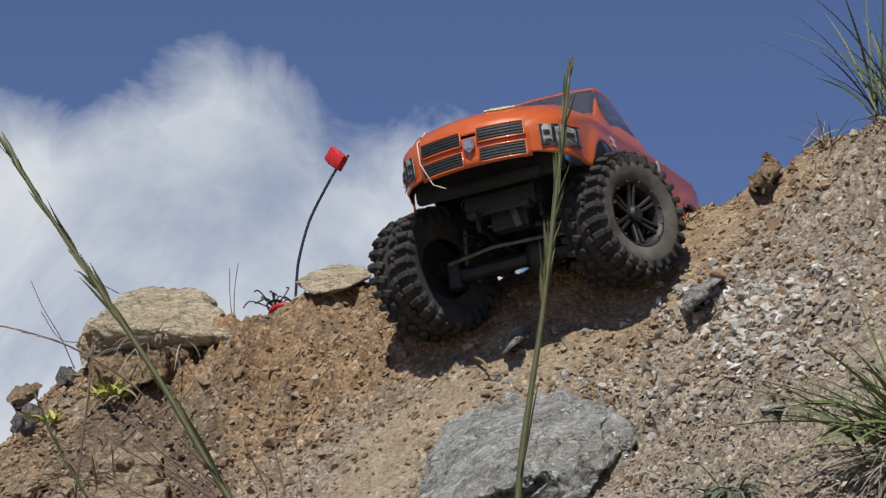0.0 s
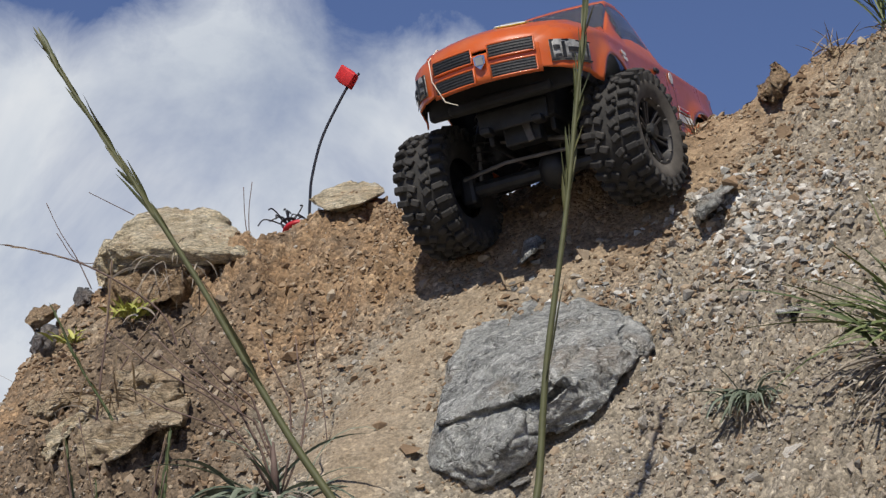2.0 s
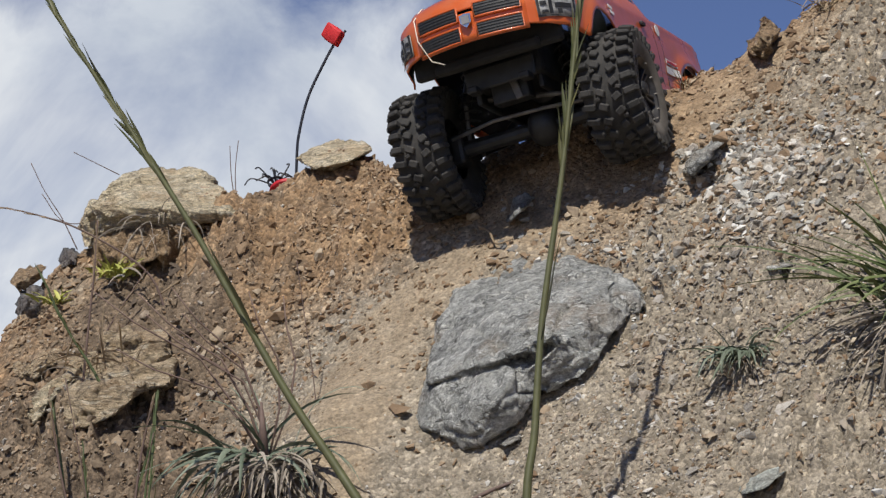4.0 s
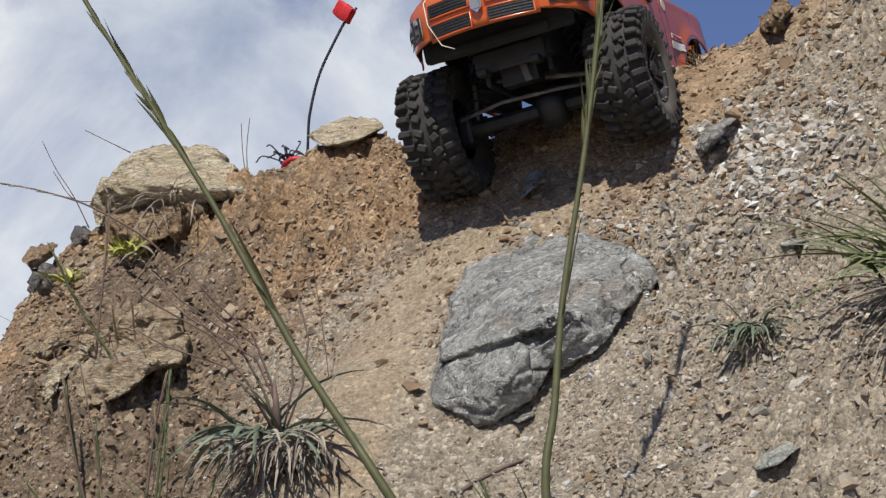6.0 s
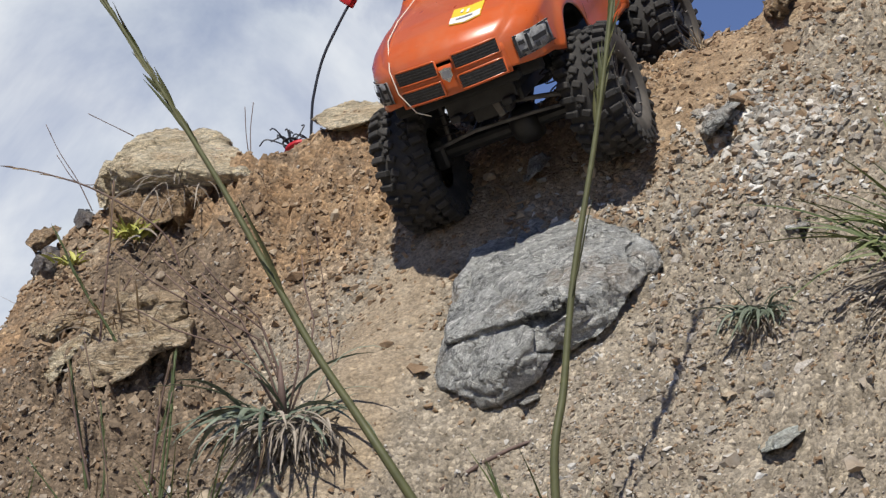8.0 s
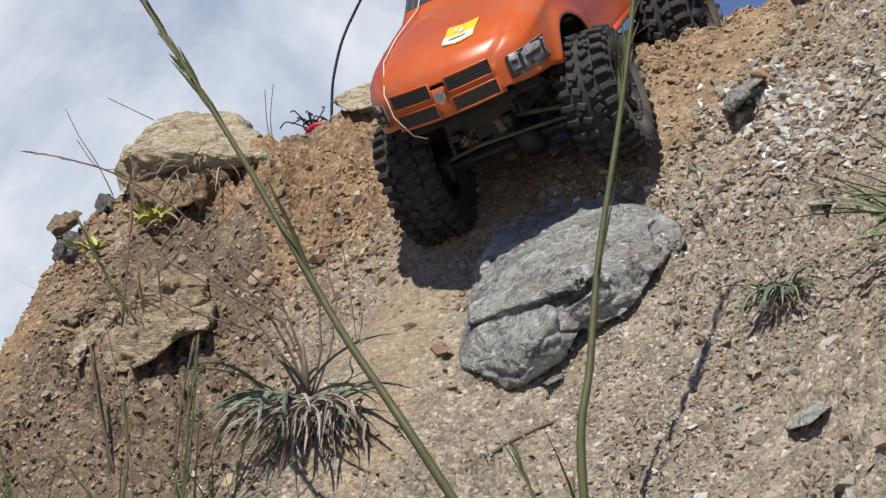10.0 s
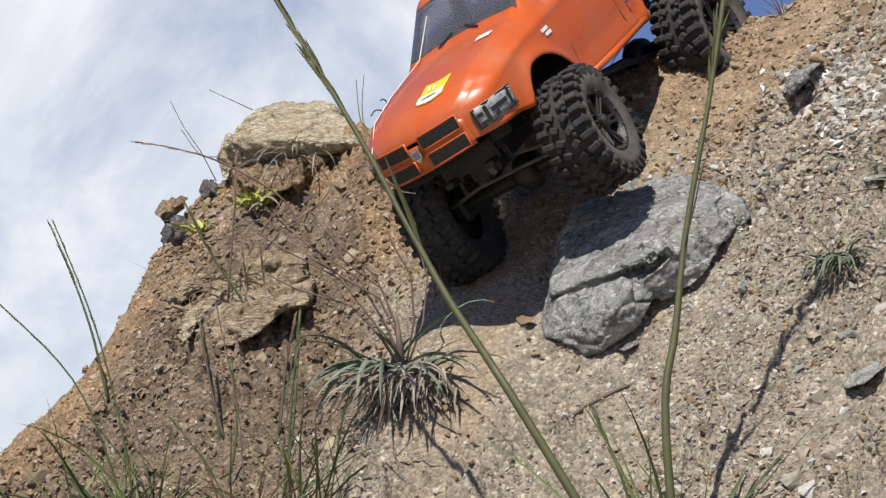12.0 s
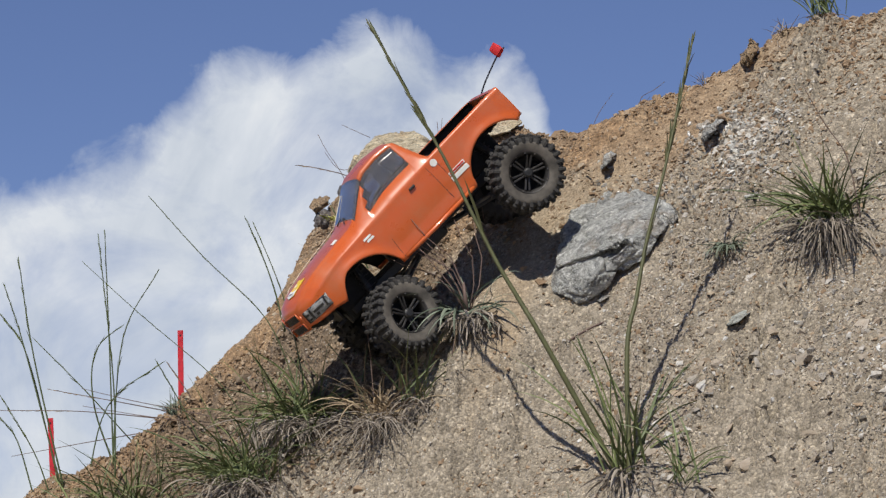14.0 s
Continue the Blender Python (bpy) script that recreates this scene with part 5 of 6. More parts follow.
tussock(-0.72, 0.13, "small grey-green tuft on the falling crest", M_LEAF, 40, 1.0, 0.06, 0.8, 0.0026, 85, (-0.3, -0.1, 0), 0.0, 10, 0.010)
tussock(-0.78, 0.02, "arching grass at the lower end of the bank", M_GREEN, 120, 1.3, 0.20, 1.2, 0.0032, 86, (-0.2, -0.2, 0), 0.0, 80, 0.04, 0.08)
tussock(0.00, -0.56, "scattered green blades in the gravel", M_GREEN, 26, 1.1, 0.13, 1.0, 0.0036, 87, (-0.3, -0.2, 0), 0.0, 30, 0.03, 0.06)
tussock(0.22, -0.60, "few curved green blades in the gravel", M_GREEN, 18, 1.3, 0.16, 1.2, 0.0040, 88, (0.3, -0.2, 0), 0.0, 20, 0.02, 0.06)
tussock(-0.352, 0.300, "small yellow-green leafy herb beside a sandstone slab", M_LIME, 60, 1.3, 0.030, 0.8, 0.0050, 91, (0, -0.4, 0), 0.006, 12, 0.012, 0.03, name="herb")
tussock(-0.425, 0.330, "small yellow-green herb among the stones", M_LIME, 26, 1.3, 0.020, 0.8, 0.0045, 92, (0, -0.4, 0), 0.004, 0, 0.008, name="herb")
tussock(-0.300, 0.315, "dead roots hanging under the sandstone slab", M_THATCH, 26, 1.6, 0.05, 2.0, 0.0022, 93, (0.2, -0.9, 0), 0.012, 60, 0.016, 0.06, name="dead_roots")
tussock(-0.37, 0.205, "tangle of dry stalks over ledge rocks", M_DRY, 30, 1.6, 0.09, 1.1, 0.0022, 94, (0, -0.7, 0), 0.01, 20, 0.03, 0.06, name="dry_stalks")

STALKS = (
    ('green', 0.0030, ((-0.450, -0.041, 1.137), (-0.476, -0.041, 1.218), (-0.528, -0.041, 1.344), (-0.644, -0.041, 1.465), (-0.743, -0.041, 1.581))),
    ('green', 0.0025, ((-0.533, -0.010, 1.116), (-0.578, -0.010, 1.171), (-0.631, -0.010, 1.244), (-0.766, -0.010, 1.365), (-0.874, -0.010, 1.468))),
    ('green', 0.0032, ((-0.447, -0.069, 1.107), (-0.463, -0.069, 1.249), (-0.497, -0.069, 1.393), (-0.546, -0.069, 1.520))),
    ('dry', 0.0028, ((-0.319, -0.131, 1.123), (-0.326, -0.131, 1.184), (-0.334, -0.131, 1.290), (-0.358, -0.131, 1.414))),
    ('dry', 0.0026, ((-0.288, -0.125, 1.149), (-0.292, -0.125, 1.202), (-0.282, -0.125, 1.272), (-0.268, -0.125, 1.359))),
    ('green', 0.0032, ((-0.661, 0.067, 1.119), (-0.706, 0.067, 1.211), (-0.747, 0.067, 1.285))),
    ('dry', 0.0022, ((-0.619, 0.094, 1.175), (-0.710, 0.094, 1.196), (-0.801, 0.094, 1.217), (-0.893, 0.094, 1.242))),
    ('dry', 0.0022, ((-0.585, 0.043, 1.141), (-0.675, 0.043, 1.166), (-0.774, 0.043, 1.182), (-0.883, 0.043, 1.203))),
    ('green', 0.0030, ((-0.325, -0.161, 1.086), (-0.333, -0.161, 1.146), (-0.358, -0.161, 1.216), (-0.409, -0.161, 1.287))),
    ('green', 0.0042, ((-0.332, 0.146, 1.419), (-0.358, 0.146, 1.470), (-0.390, 0.146, 1.520), (-0.420, 0.146, 1.581))),
    ('dry', 0.0016, ((-0.103, -0.049, 1.353), (-0.105, -0.049, 1.386), (-0.110, -0.049, 1.434), (-0.119, -0.049, 1.494), (-0.128, -0.049, 1.554))),
    ('dry', 0.0030, ((-0.286, 0.239, 1.552), (-0.312, 0.239, 1.604), (-0.384, 0.239, 1.650), (-0.442, 0.239, 1.670), (-0.493, 0.239, 1.680))),
    ('dry', 0.0016, ((-0.410, 0.417, 1.667), (-0.429, 0.417, 1.705), (-0.451, 0.417, 1.739), (-0.468, 0.417, 1.773))),
    ('dry', 0.0014, ((-0.370, 0.495, 1.778), (-0.398, 0.495, 1.792), (-0.426, 0.495, 1.806))),
    ('dry', 0.0014, ((-0.220, 0.350, 1.716), (-0.224, 0.350, 1.744), (-0.226, 0.350, 1.778))),
    ('dry', 0.0014, ((-0.218, 0.349, 1.716), (-0.219, 0.349, 1.750), (-0.216, 0.349, 1.784))),
    ('dry', 0.0036, ((-0.375, 0.169, 1.417), (-0.370, 0.169, 1.499), (-0.363, 0.169, 1.589), (-0.361, 0.169, 1.647))),
    ('dry', 0.0030, ((-0.371, 0.236, 1.493), (-0.352, 0.236, 1.538), (-0.312, 0.236, 1.603))),
    ('dry', 0.0036, ((-0.365, 0.039, 1.280), (-0.382, 0.039, 1.352), (-0.392, 0.039, 1.413))),
    ('dry', 0.0036, ((-0.299, 0.001, 1.281), (-0.292, 0.001, 1.352), (-0.281, 0.001, 1.413))),
    ('dry', 0.0026, ((0.545, -0.363, 1.429), (0.525, -0.363, 1.549), (0.489, -0.363, 1.610), (0.453, -0.363, 1.682))),
    ('dry', 0.0014, ((-0.384, 0.440, 1.708), (-0.429, 0.440, 1.706), (-0.457, 0.440, 1.741))),
    ('green', 0.0038, ((-0.518, 0.193, 1.349), (-0.537, 0.193, 1.433), (-0.563, 0.193, 1.509), (-0.589, 0.193, 1.570))),
    ('dry', 0.0014, ((0.076, 0.170, 1.711), (0.094, 0.170, 1.749), (0.122, 0.170, 1.786))),
    ('green', 0.0042, ((-0.938, 0.170, 1.046), (-0.997, 0.170, 1.314), (-1.026, 0.170, 1.507))),
    ('green', 0.0036, ((-0.942, 0.172, 1.046), (-1.017, 0.172, 1.338), (-1.054, 0.172, 1.455))),
    ('green', 0.0040, ((-0.834, 0.110, 1.053), (-0.835, 0.110, 1.248), (-0.862, 0.110, 1.538))),
    ('green', 0.0036, ((-0.841, 0.139, 1.082), (-0.847, 0.139, 1.328), (-0.854, 0.139, 1.550))),
    ('green', 0.0040, ((-0.845, 0.163, 1.104), (-0.878, 0.163, 1.203), (-0.885, 0.163, 1.280), (-0.870, 0.163, 1.332), (-0.832, 0.163, 1.364))),
    ('green', 0.0038, ((-0.836, 0.130, 1.064), (-0.840, 0.130, 1.121), (-0.819, 0.130, 1.341), (-0.749, 0.130, 1.469))),
    ('green', 0.0034, ((-0.953, 0.196, 1.064), (-1.014, 0.196, 1.318), (-1.067, 0.196, 1.404))),
    ('dry', 0.0024, ((-0.704, 0.159, 1.193), (-0.844, 0.159, 1.224), (-0.968, 0.159, 1.250))),
    ('dry', 0.0024, ((-0.715, 0.156, 1.182), (-0.898, 0.156, 1.205), (-1.060, 0.156, 1.212))),
    ('dry', 0.0022, ((-0.714, 0.145, 1.170), (-0.886, 0.145, 1.146), (-1.036, 0.145, 1.123))),
    ('green', 0.0030, ((-0.790, 0.150, 1.125), (-0.897, 0.150, 1.246), (-0.993, 0.150, 1.346))),
    ('green', 0.0034, ((-0.970, 0.191, 1.048), (-1.002, 0.191, 1.135), (-1.066, 0.191, 1.245))),
    ('green', 0.0034, ((-0.896, 0.136, 1.041), (-0.851, 0.136, 1.211), (-0.743, 0.136, 1.293))),
    ('dry', 0.0026, ((-0.670, 0.135, 1.186), (-0.701, 0.135, 1.238), (-0.736, 0.135, 1.290))),
    ('green', 0.0034, ((-0.289, -0.102, 1.189), (-0.274, -0.102, 1.291), (-0.267, -0.102, 1.405))),
    ('dry', 0.0026, ((-0.444, 0.023, 1.207), (-0.459, 0.023, 1.271), (-0.473, 0.023, 1.324))),
    ('green', 0.0036, ((-1.007, 0.219, 1.051), (-1.039, 0.219, 1.160), (-1.072, 0.219, 1.205))),
    ('dry', 0.0055, ((0.005, -0.220, 1.246), (0.055, -0.220, 1.278), (0.105, -0.220, 1.297), (0.161, -0.220, 1.295))),
    ('green', 0.0040, ((-0.370, 0.052, 1.275), (-0.380, 0.052, 1.348), (-0.391, 0.052, 1.415))),
    ('green', 0.0040, ((-0.305, 0.043, 1.274), (-0.300, 0.043, 1.316), (-0.286, 0.043, 1.371))),
    ('green', 0.0036, ((-0.286, -0.093, 1.199), (-0.277, -0.093, 1.311), (-0.268, -0.093, 1.400))),
    ('dry', 0.0034, ((-0.189, -0.214, 1.182), (-0.180, -0.214, 1.236), (-0.167, -0.214, 1.303))),
    ('green', 0.0036, ((-0.358, -0.024, 1.209), (-0.345, -0.024, 1.285), (-0.350, -0.024, 1.362))),
    ('green', 0.0040, ((0.100, -0.428, 1.074), (0.077, -0.428, 1.164), (0.049, -0.428, 1.240))),
    ('green', 0.0044, ((0.130, -0.442, 1.079), (0.183, -0.442, 1.130), (0.229, -0.442, 1.181))),
    ('dry', 0.0018, ((0.178, 0.130, 1.726), (0.174, 0.130, 1.765), (0.199, 0.130, 1.781), (0.221, 0.130, 1.797))),
    ('dry', 0.0014, ((0.154, 0.130, 1.715), (0.150, 0.130, 1.734), (0.177, 0.130, 1.755), (0.191, 0.130, 1.768))),
)


def smooth_path(pts, per=6):
    """A smooth line through the points."""
    p = [Vector(q) for q in pts]
    p = [p[0] * 2 - p[1]] + p + [p[-1] * 2 - p[-2]]
    out = []
    for i in range(1, len(p) - 2):
        for k in range(per):
            f = k / per
            a, b, c, d = p[i - 1], p[i], p[i + 1], p[i + 2]
            out.append(0.5 * ((2 * b) + (c - a) * f + (2 * a - 5 * b + 4 * c - d) * f * f + (3 * b - a - 3 * c + d) * f ** 3))
    out.append(p[-2])
    return out


def seed_head(path, start, width, seed, n=26, flare=0.12):
    """Overlapping spikelets along the upper end of a stem, closing to a point."""
    r = random.Random(seed)
    specs = []
    for k in range(n):
        f = start + (1 - start) * k / n
        i = min(len(path) - 2, int(f * (len(path) - 1)))
        p = path[i].lerp(path[i + 1], f * (len(path) - 1) - i)
        way = (path[min(i + 2, len(path) - 1)] - path[i]).normalized()
        a = r.uniform(0, 6.28)
        off = Vector((math.cos(a), math.sin(a) * 0.6, math.sin(a))) * flare * r.uniform(0.4, 1.3)
        specs.append((p, way + off, width * r.uniform(5.0, 9.0) * (1.2 - 0.6 * (k / n)), 0.1, width * r.uniform(0.5, 0.9), a))
    return blades(specs)


for kind, w, pts in STALKS:
    base = Vector(pts[0])
    path = [q - base for q in smooth_path(pts)]
    ob = new("wild_grass")
    ob.location = base
    n = len(path)
    tagged(ob, "thin green grass stem with a narrow seed head" if kind == "green" else "thin dry brown grass stalk", "grass")
    part("stem", bm_tube(path, [max(0.0005, w * 0.5 * (1 - 0.6 * i / n)) for i in range(n)], 6), M_STEM if kind == "green" else M_STALK, ob, smooth=True)
    if w > 0.0022:
        part("seed_head", seed_head(path, 0.55, w * 0.8, int(w * 1e6) + n, 18), M_STEM if kind == "green" else M_DRY, ob, smooth=True)


def tall_stem(root, pts, label, w, seed):
    path = smooth_path(pts, 8)
    ob = new("tall_grass")
    ob.location = root
    tagged(ob, label, "grass")
    n = len(path)
    part("stem", bm_tube(path, [w * 0.5 * (1 - 0.72 * i / n) for i in range(n)], 8), M_TALL, ob, smooth=True)
    part("seed_head", seed_head(path, 0.66, w * 0.62, seed, 46, 0.17), M_TALL, ob, "narrow green seed head", True)
    i = int(n * 0.45)
    part("sheath_leaf", blades([(path[i], (path[i + 3] - path[i]) + Vector((0.004, -0.01, 0)), 0.11, 0.2, w * 0.7, 0.4)]), M_TALL, ob, smooth=True)
    return ob


TALL_A = tall_stem((0.1295, -0.533, 0.9723), [(0.0000, 0.0000, -0.0000), (-0.0236, 0.0100, 0.2349), (-0.0150, 0.0200, 0.3280), (-0.0051, 0.0300, 0.4333), (0.0162, 0.0400, 0.5674), (0.0337, 0.0500, 0.7048), (0.0459, 0.0600, 0.8012)],
                   'tall upright grass stem with a narrow green seed head', 0.0094, 65)
TALL_B = tall_stem((0.1158, -0.5099, 0.9888), [(-0.0000, 0.0000, -0.0000), (-0.1431, 0.0125, 0.2209), (-0.1841, 0.0250, 0.2853), (-0.2258, 0.0375, 0.3496), (-0.2684, 0.0500, 0.4256), (-0.3170, 0.0625, 0.5137), (-0.3720, 0.0750, 0.6035), (-0.4362, 0.0875, 0.7061), (-0.4599, 0.1000, 0.7489)],
                   'tall leaning grass stem with a narrow green seed head', 0.0098, 66)

# ================= flag, wires, posts =================
M_RED = plain("red_cloth", (0.55, 0.02, 0.025), 0.7, vary=0.2, scale=120)
M_REDPAINT = plain("red_paint", (0.50, 0.02, 0.03), 0.4, vary=0.25, scale=60)
M_FIBRE = plain("black_fibre_rod", (0.02, 0.022, 0.03), 0.4)
flag = new("marker_flag")
flag.location = (-0.150, 0.395, land_at(-0.150, 0.395))
tagged(flag, "small red flag on a bent black rod planted on the crest", "flag")
fz = flag.location.z
rod = smooth_path([(0, 0, -0.05), (0.001, 0, 1.775 - fz), (0.004, 0, 1.808 - fz), (0.014, 0, 1.850 - fz), (0.031, 0, 1.889 - fz), (0.0455, 0, 1.917 - fz), (0.058, 0, 1.932 - fz)])
part("rod", bm_tube(rod, 0.0017, 8), M_FIBRE, flag, "thin bent black rod", True)
cloth = bm_box(0.024, 0.010, 0.019, None, 0.002, 2)
bmesh.ops.subdivide_edges(cloth, edges=cloth.edges[:], cuts=2)
for v in cloth.verts:
    v.co += Vector((0.0012 * math.sin(v.co.y * 600), 0, 0.0010 * math.sin(v.co.y * 500 + v.co.x * 300)))
cloth.transform(pose(0.043, -0.002, 1.9265 - fz, 10, 38, -25))
part("cloth", cloth, M_RED, flag, "rolled red cloth flag", True)
disc = bm_lathe([(0.0001, 0.004), (0.012, 0.003), (0.020, -0.003), (0.021, -0.008), (0.0001, -0.008)], 24)
disc.transform(pose(-0.160, 0.372, land_at(-0.160, 0.372) + 0.010, 60, 0, 10))
tagged(part("red_cap", disc, M_REDPAINT, None, smooth=True), "round red plastic cap half buried on the crest", "cap")
wires = new("wire_bundle")
wires.location = (-0.172, 0.380, land_at(-0.172, 0.380) + 0.024)
tagged(wires, "tangle of thin black wires on the crest", "wire")
r = random.Random(9)
for k in range(12):
    a = r.uniform(0, 6.28)
    L = r.uniform(0.016, 0.040)
    out = Vector((math.cos(a), 0.3 * math.sin(a * 2), abs(math.sin(a)) * 0.8 - 0.1)) * L
    mid = out * 0.6 + Vector((r.gauss(0, 0.004), 0, 0.007))
    part("wire", bm_tube(smooth_path([(0, 0, -0.004), mid, out]), 0.0009, 5), M_FIBRE, wires, smooth=True)
part("knot", bm_tube(smooth_path([(0.010 * math.cos(q), 0.005 * math.sin(q * 1.7), 0.007 * math.sin(q)) for q in np.linspace(0, 15, 26)], 3), 0.0010, 5), M_FIBRE, wires, smooth=True)


def post(x, y, top, lean):
    b = land_at(x, y)
    ob = new("marker_post")
    ob.matrix_world = pose(x, y, b - 0.03, 0, lean, 0)
    tagged(ob, "thin red painted steel marker post at the end of the bank", "post")
    h = top - b + 0.03
    part("angle_bar", joined([bm_box(0.011, 0.0022, h, pose(0, 0, h / 2), 0.0005, 1), bm_box(0.0022, 0.011, h, pose(-0.0044, 0.0066, h / 2), 0.0005, 1)]), M_REDPAINT, ob)
    hole = bm_lathe([(0.0001, -0.0016), (0.0018, -0.0016), (0.0018, 0.0016), (0.0001, 0.0016)], 10)
    hole.transform(pose(0, -0.0003, h - 0.010))
    part("bolt_hole", hole, M_DULL_BLACK, ob)
    return ob


post(-0.7465, 0.40, 1.387, 0)
post(-1.000, 0.40, 1.221, -2)

# pale roots in the track
for pts in ([(0.065, 0.055, 0.012), (0.075, 0.035, 0.016), (0.082, 0.02, 0.010), (0.10, 0.012, 0.008)], [(-0.235, 0.285, 0.010), (-0.26, 0.265, 0.014), (-0.29, 0.25, 0.012), (-0.31, 0.255, 0.006)]):
    wpts = [on_bank(a, b, c) for a, b, c in pts]
    tagged(part("root", bm_tube(smooth_path([p - wpts[0] for p in wpts]), [0.0020 - 0.00007 * i for i in range(19)], 6), M_DRY, None, smooth=True), "pale bent root sticking out of the soil", "root").location = wpts[0]


# ================= clouds =================
def cloud_material():
    m = Mat("cloud", 1.0)
    t = m.t
    sep = m.node("ShaderNodeSeparateXYZ")
    m.link(m.co, sep.inputs[0])
    u, v = sep.outputs[0], sep.outputs[2]
    # height of the cloud's upper edge along u
    edge = m.ramp(m.math("ADD", m.math("DIVIDE", u, 240.0), 0.5), *[((a + 120) / 240, (b - 60) / 100) for a, b in CLOUD_EDGE])
    top = m.math("ADD", m.math("MULTIPLY", edge, 100.0), 60.0)
    n1 = m.noise(0.075, 8, 0.6, 0.4)
    n2 = m.noise(0.022, 5, 0.55, 0.3)
    wob = m.math("ADD", m.math("MULTIPLY", m.math("SUBTRACT", n1, 0.5), 20.0), m.math("MULTIPLY", m.math("SUBTRACT", n2, 0.5), 10.0))
    depth = m.math("ADD", m.math("SUBTRACT", top, v), wob)
    mask = m.ramp(m.math("ADD", m.math("DIVIDE", depth, 16.0), 0.5), (0.30, 0.0), (0.58, 0.5), (0.95, 1.0))
    thin = m.ramp(m.noise(0.028, 6, 0.6, 0.5), (0.34, 0.55), (0.55, 1.0))
    mask = m.math("MULTIPLY", mask, thin)
    col = m.ramp(m.noise(0.035, 6, 0.55, 0.6), (0.3, (0.56, 0.62, 0.71)), (0.55, (0.72, 0.765, 0.83)), (0.75, (0.88, 0.90, 0.92)))
    em = m.node("ShaderNodeEmission")
    m.link(col, em.inputs["Color"])
    em.inputs["Strength"].default_value = 0.95
    tr = m.node("ShaderNodeBsdfTransparent")
    mx = m.node("ShaderNodeMixShader")
    m.link(mask, mx.inputs[0])
    m.link(tr.outputs[0], mx.inputs[1])
    m.link(em.outputs[0], mx.inputs[2])
    m.link(mx.outputs[0], t.nodes["Material Output"].inputs["Surface"])
    return m.m


# upper edge of the cloud bank: metres across and up, 400 m away
CLOUD_EDGE = [(-120, 90), (-92, 92), (-76, 99), (-68, 108), (-60, 117), (-50, 118), (-38, 117), (-31, 120), (-25, 126), (-17, 122), (-12, 117), (2, 115), (9, 108), (14, 92), (34, 62), (120, 60)]
cloud = part("cloud_backdrop", ([(-260, 0, -60), (260, 0, -60), (260, 0, 200), (-260, 0, 200)], [], [(0, 1, 2, 3)]), cloud_material())
tagged(cloud, "soft white cumulus cloud bank in a blue sky", "cloud", kind="structure")
cloud.location = (0, 400, 0)


# ================= what moves =================
TRUCK_ROWS = [
    (0, 0.1871, 0.1923, 1.6617, 10.25, 3.01, -110.12),
    (1.5, 0.1883, 0.1806, 1.6562, 9.70, 3.37, -110.99),
    (3, 0.1910, 0.1754, 1.6572, 11.12, 4.22, -111.08),
    (5.7, 0.1910, 0.1754, 1.6572, 11.12, 4.22, -111.08),
    (6.5, 0.1664, 0.1871, 1.6643, 10.19, 14.53, -107.56),
    (7, 0.1614, 0.1749, 1.6870, 13.85, 23.34, -106.05),
    (8, 0.1442, 0.1652, 1.6787, 15.90, 27.25, -105.07),
    (10.5, 0.1271, 0.1349, 1.6412, 16.63, 31.93, -108.27),
    (11, 0.0974, 0.1284, 1.6378, 18.09, 35.15, -106.84),
    (11.5, 0.1010, 0.0928, 1.6126, 14.47, 35.61, -114.82),
    (12, 0.0760, 0.0617, 1.5857, 18.56, 33.89, -117.93),
    (12.3, 0.0577, 0.0675, 1.5822, 17.57, 33.65, -122.86),
    (12.6, 0.0236, 0.1022, 1.5682, 12.01, 35.09, -128.42),
    (12.9, -0.0177, 0.0132, 1.5107, 3.05, 37.89, -135.21),
    (13.2, -0.0537, -0.0149, 1.4647, 0.22, 42.75, -140.72),
    (13.6, -0.1063, -0.0467, 1.4380, -2.29, 40.63, -152.78),
    (14, -0.1557, -0.0585, 1.4038, -6.40, 45.16, -167.75),
]


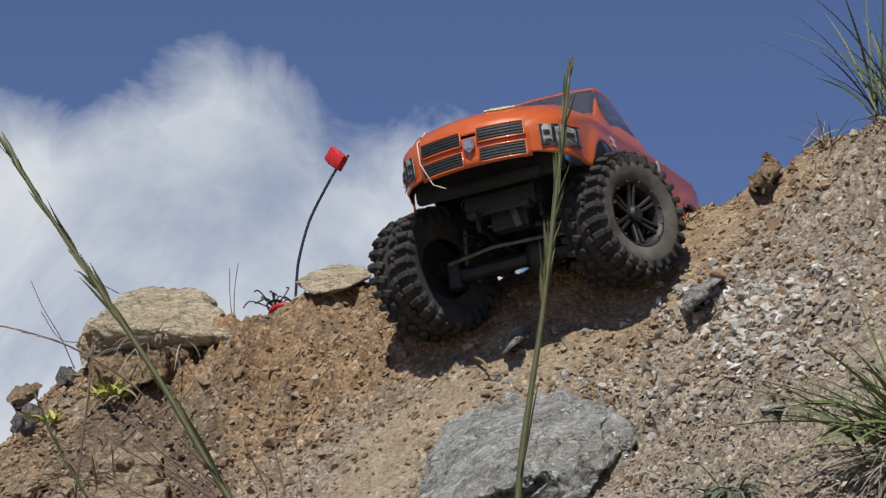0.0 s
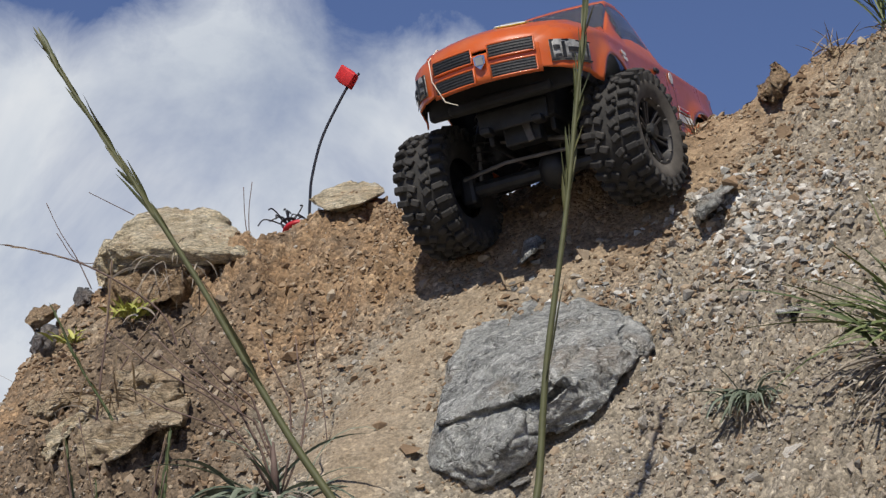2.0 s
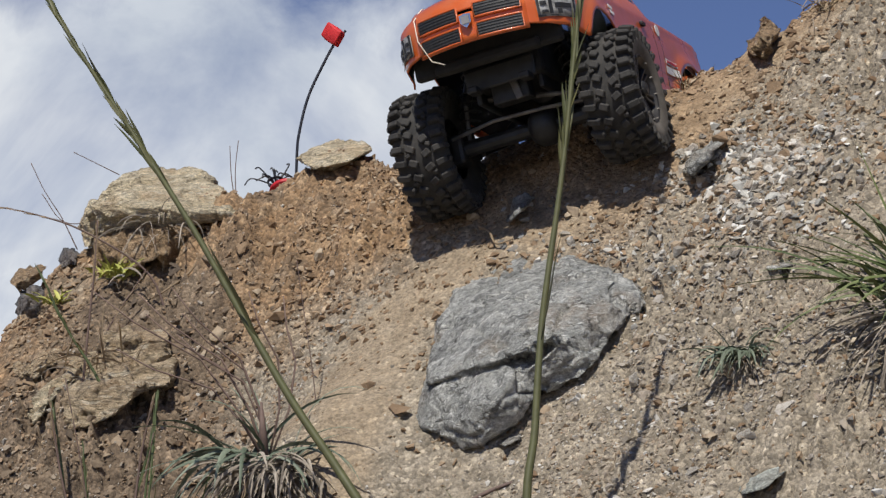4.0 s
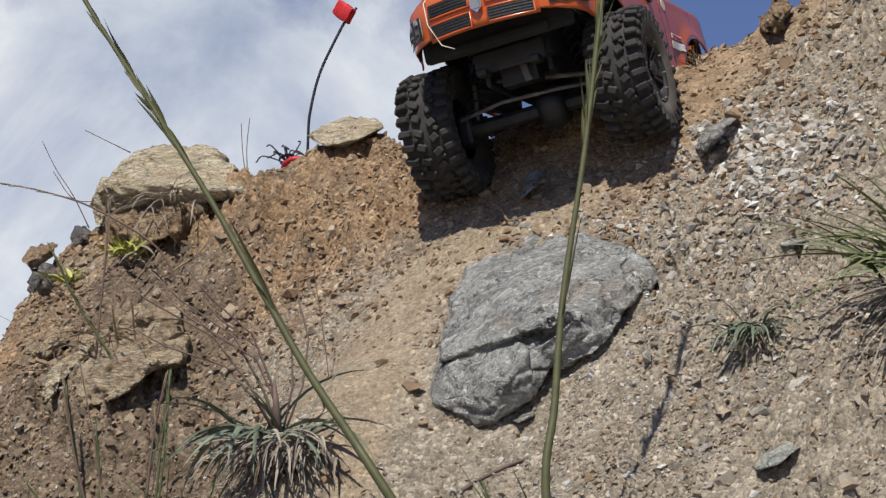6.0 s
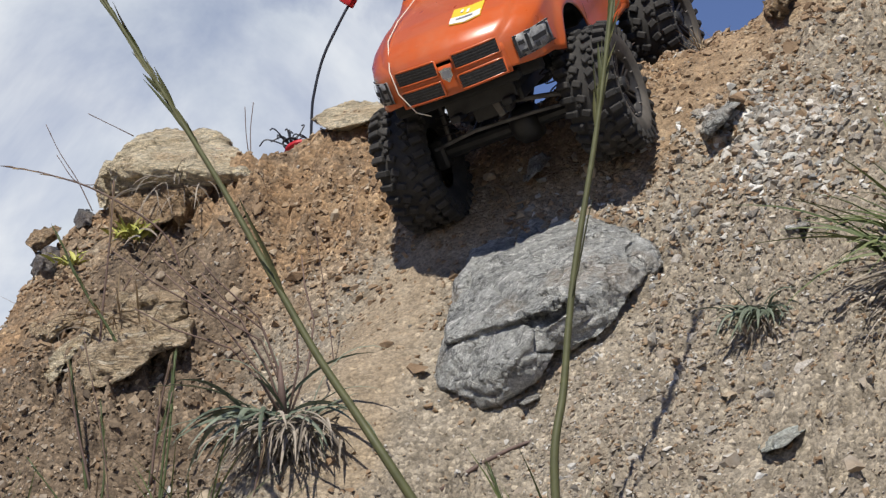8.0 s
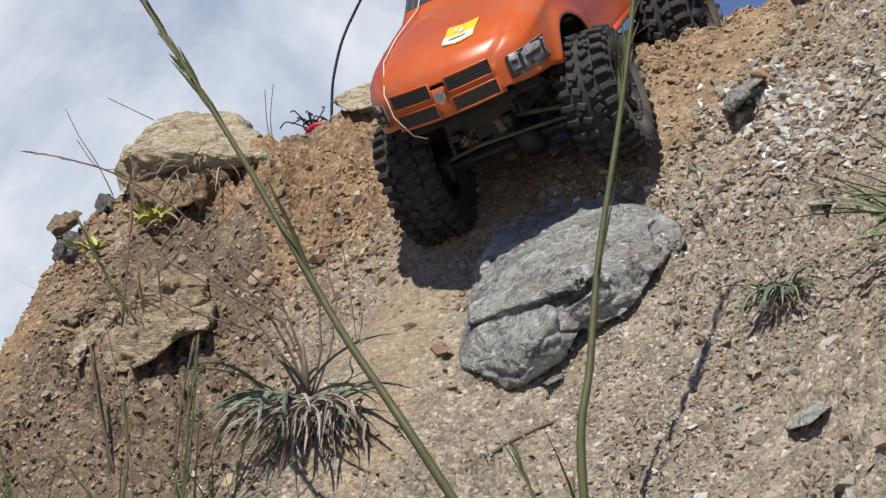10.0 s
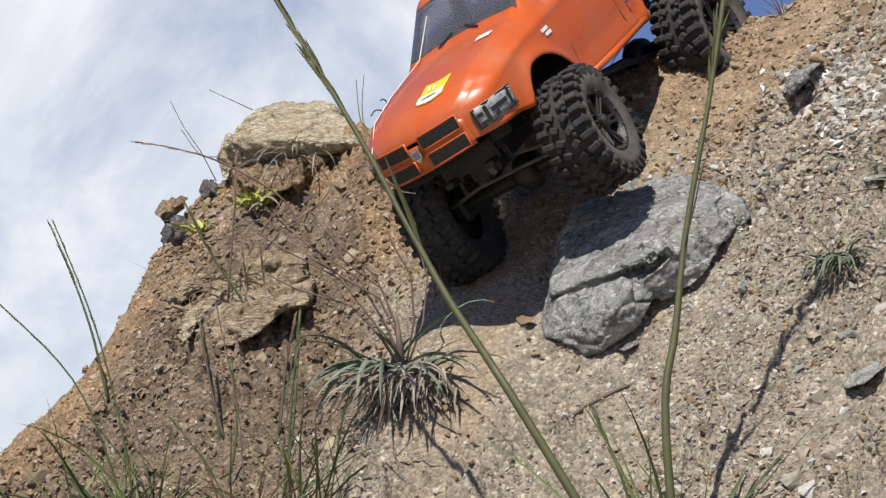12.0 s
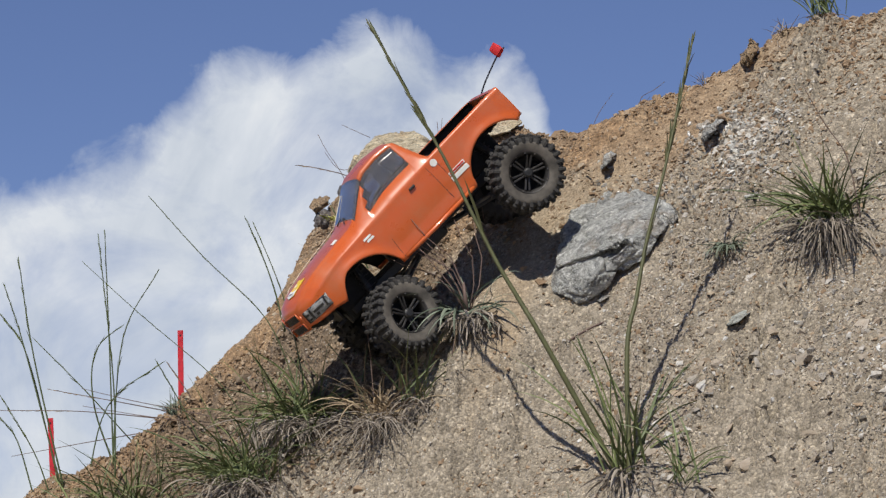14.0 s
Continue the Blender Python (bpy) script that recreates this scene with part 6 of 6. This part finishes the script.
def motions():
    rows = [(t, pose(*p)) for t, *p in TRUCK_ROWS]
    walk(truck, rows)
    steer = lambda t: float(np.interp(t, [0, 1.0, 1.6, 3, 7, 8, 10.5, 11.5, 12.5, 13.2, 14], STEER))
    for key, (x, y) in HUBS.items():
        roll, last, out = 0.0, None, []
        for t, m in rows:
            hub = m @ Vector((x, y, WHEEL_R))
            if last is not None:
                way = (m.to_3x3() @ Vector((1, 0, 0)))
                roll += (hub - last).dot(way) / WHEEL_R
            last = hub
            turn = Euler((0, 0, radians(steer(t) if x > 0 else 0.0))).to_matrix().to_4x4() @ Matrix.Rotation(roll, 4, "Y")
            out.append((t, Matrix.Translation((x, y, WHEEL_R + DROOP[key][len(out)])) @ turn))
        walk(WHEELS[key], out)

    # stems sway in the wind
    walk(TALL_A, [(t, pose(*(0.1295, -0.533, 0.9723), rx, ry, rz)) for t, rx, ry, rz in ((0, 0.13, -2.08, -0.16), (3, -0.04, -1.55, -0.26), (7, -0.21, -0.02, -0.22), (11, 0.11, 0.81, -0.35), (12.5, 2.25, 3.98, 2.04), (13.5, 2.72, 5.65, 1.95), (14, -3.97, 6.73, 2.37))])
    walk(TALL_B, [(t, pose(*(0.1158, -0.5099, 0.9888), rx, ry, rz)) for t, rx, ry, rz in ((0, 0.77, -3.62, -2.93), (3, 3.17, -1.57, -3.64), (7, 0, -0.01, -0.06), (11, -3.56, 2.21, 4.93), (12.5, -5.71, 4.58, 7.98), (13.5, -0.79, 4.54, 11.6), (14, -1.06, 5.6, 13.83))])
    # the cloud bank drifts
    walk(cloud, [(t, pose(x, y, z)) for t, x, y, z in ((0, -6.1, 381.5, -4.6), (1.5, -2.9, 386.0, 0.5), (3, -4.9, 384.6, 1.2), (5.5, -8.0, 383.2, 0.9), (8, -8.8, 384.0, 2.3), (10.5, -11.3, 382.1, 3.1), (11.5, -9.4, 387.7, 4.8), (12, -12.9, 412.6, 9.3), (12.5, -17.9, 457.4, 17.2), (13, -21.0, 511.2, 24.0), (13.5, -23.9, 583.3, 32.1), (14, -26.3, 690.5, 33.4))])


DROOP = {
    'front_left': [0.0168, 0.0143, 0.0087, 0.0087, 0.0173, 0.0112, 0.0043, 0.0125, 0.0118, 0.0144, 0.0083, 0.0035, 0.0059, -0.0067, -0.0019, -0.0098, -0.0220],
    'front_right': [0.0089, 0.0072, 0.0046, 0.0046, 0.0049, -0.0046, -0.0035, -0.0013, -0.0059, -0.0101, -0.0067, -0.0061, -0.0056, -0.0152, -0.0133, -0.0145, -0.0021],
    'rear_left': [0.0001, 0.0003, 0.0010, 0.0010, 0.0200, 0.0033, 0.0021, -0.0069, -0.0004, -0.0144, -0.0144, -0.0116, -0.0070, -0.0030, -0.0067, -0.0016, -0.0007],
    'rear_right': [0.0000, 0.0000, 0.0000, 0.0000, -0.0220, -0.0006, -0.0005, 0.0020, 0.0015, 0.0071, 0.0098, 0.0111, 0.0142, 0.0200, 0.0137, 0.0086, -0.0008],
}
STEER = [-28, -26, -14, 2, 0, 0, 6, 10, 8, 14, 20]
motions()
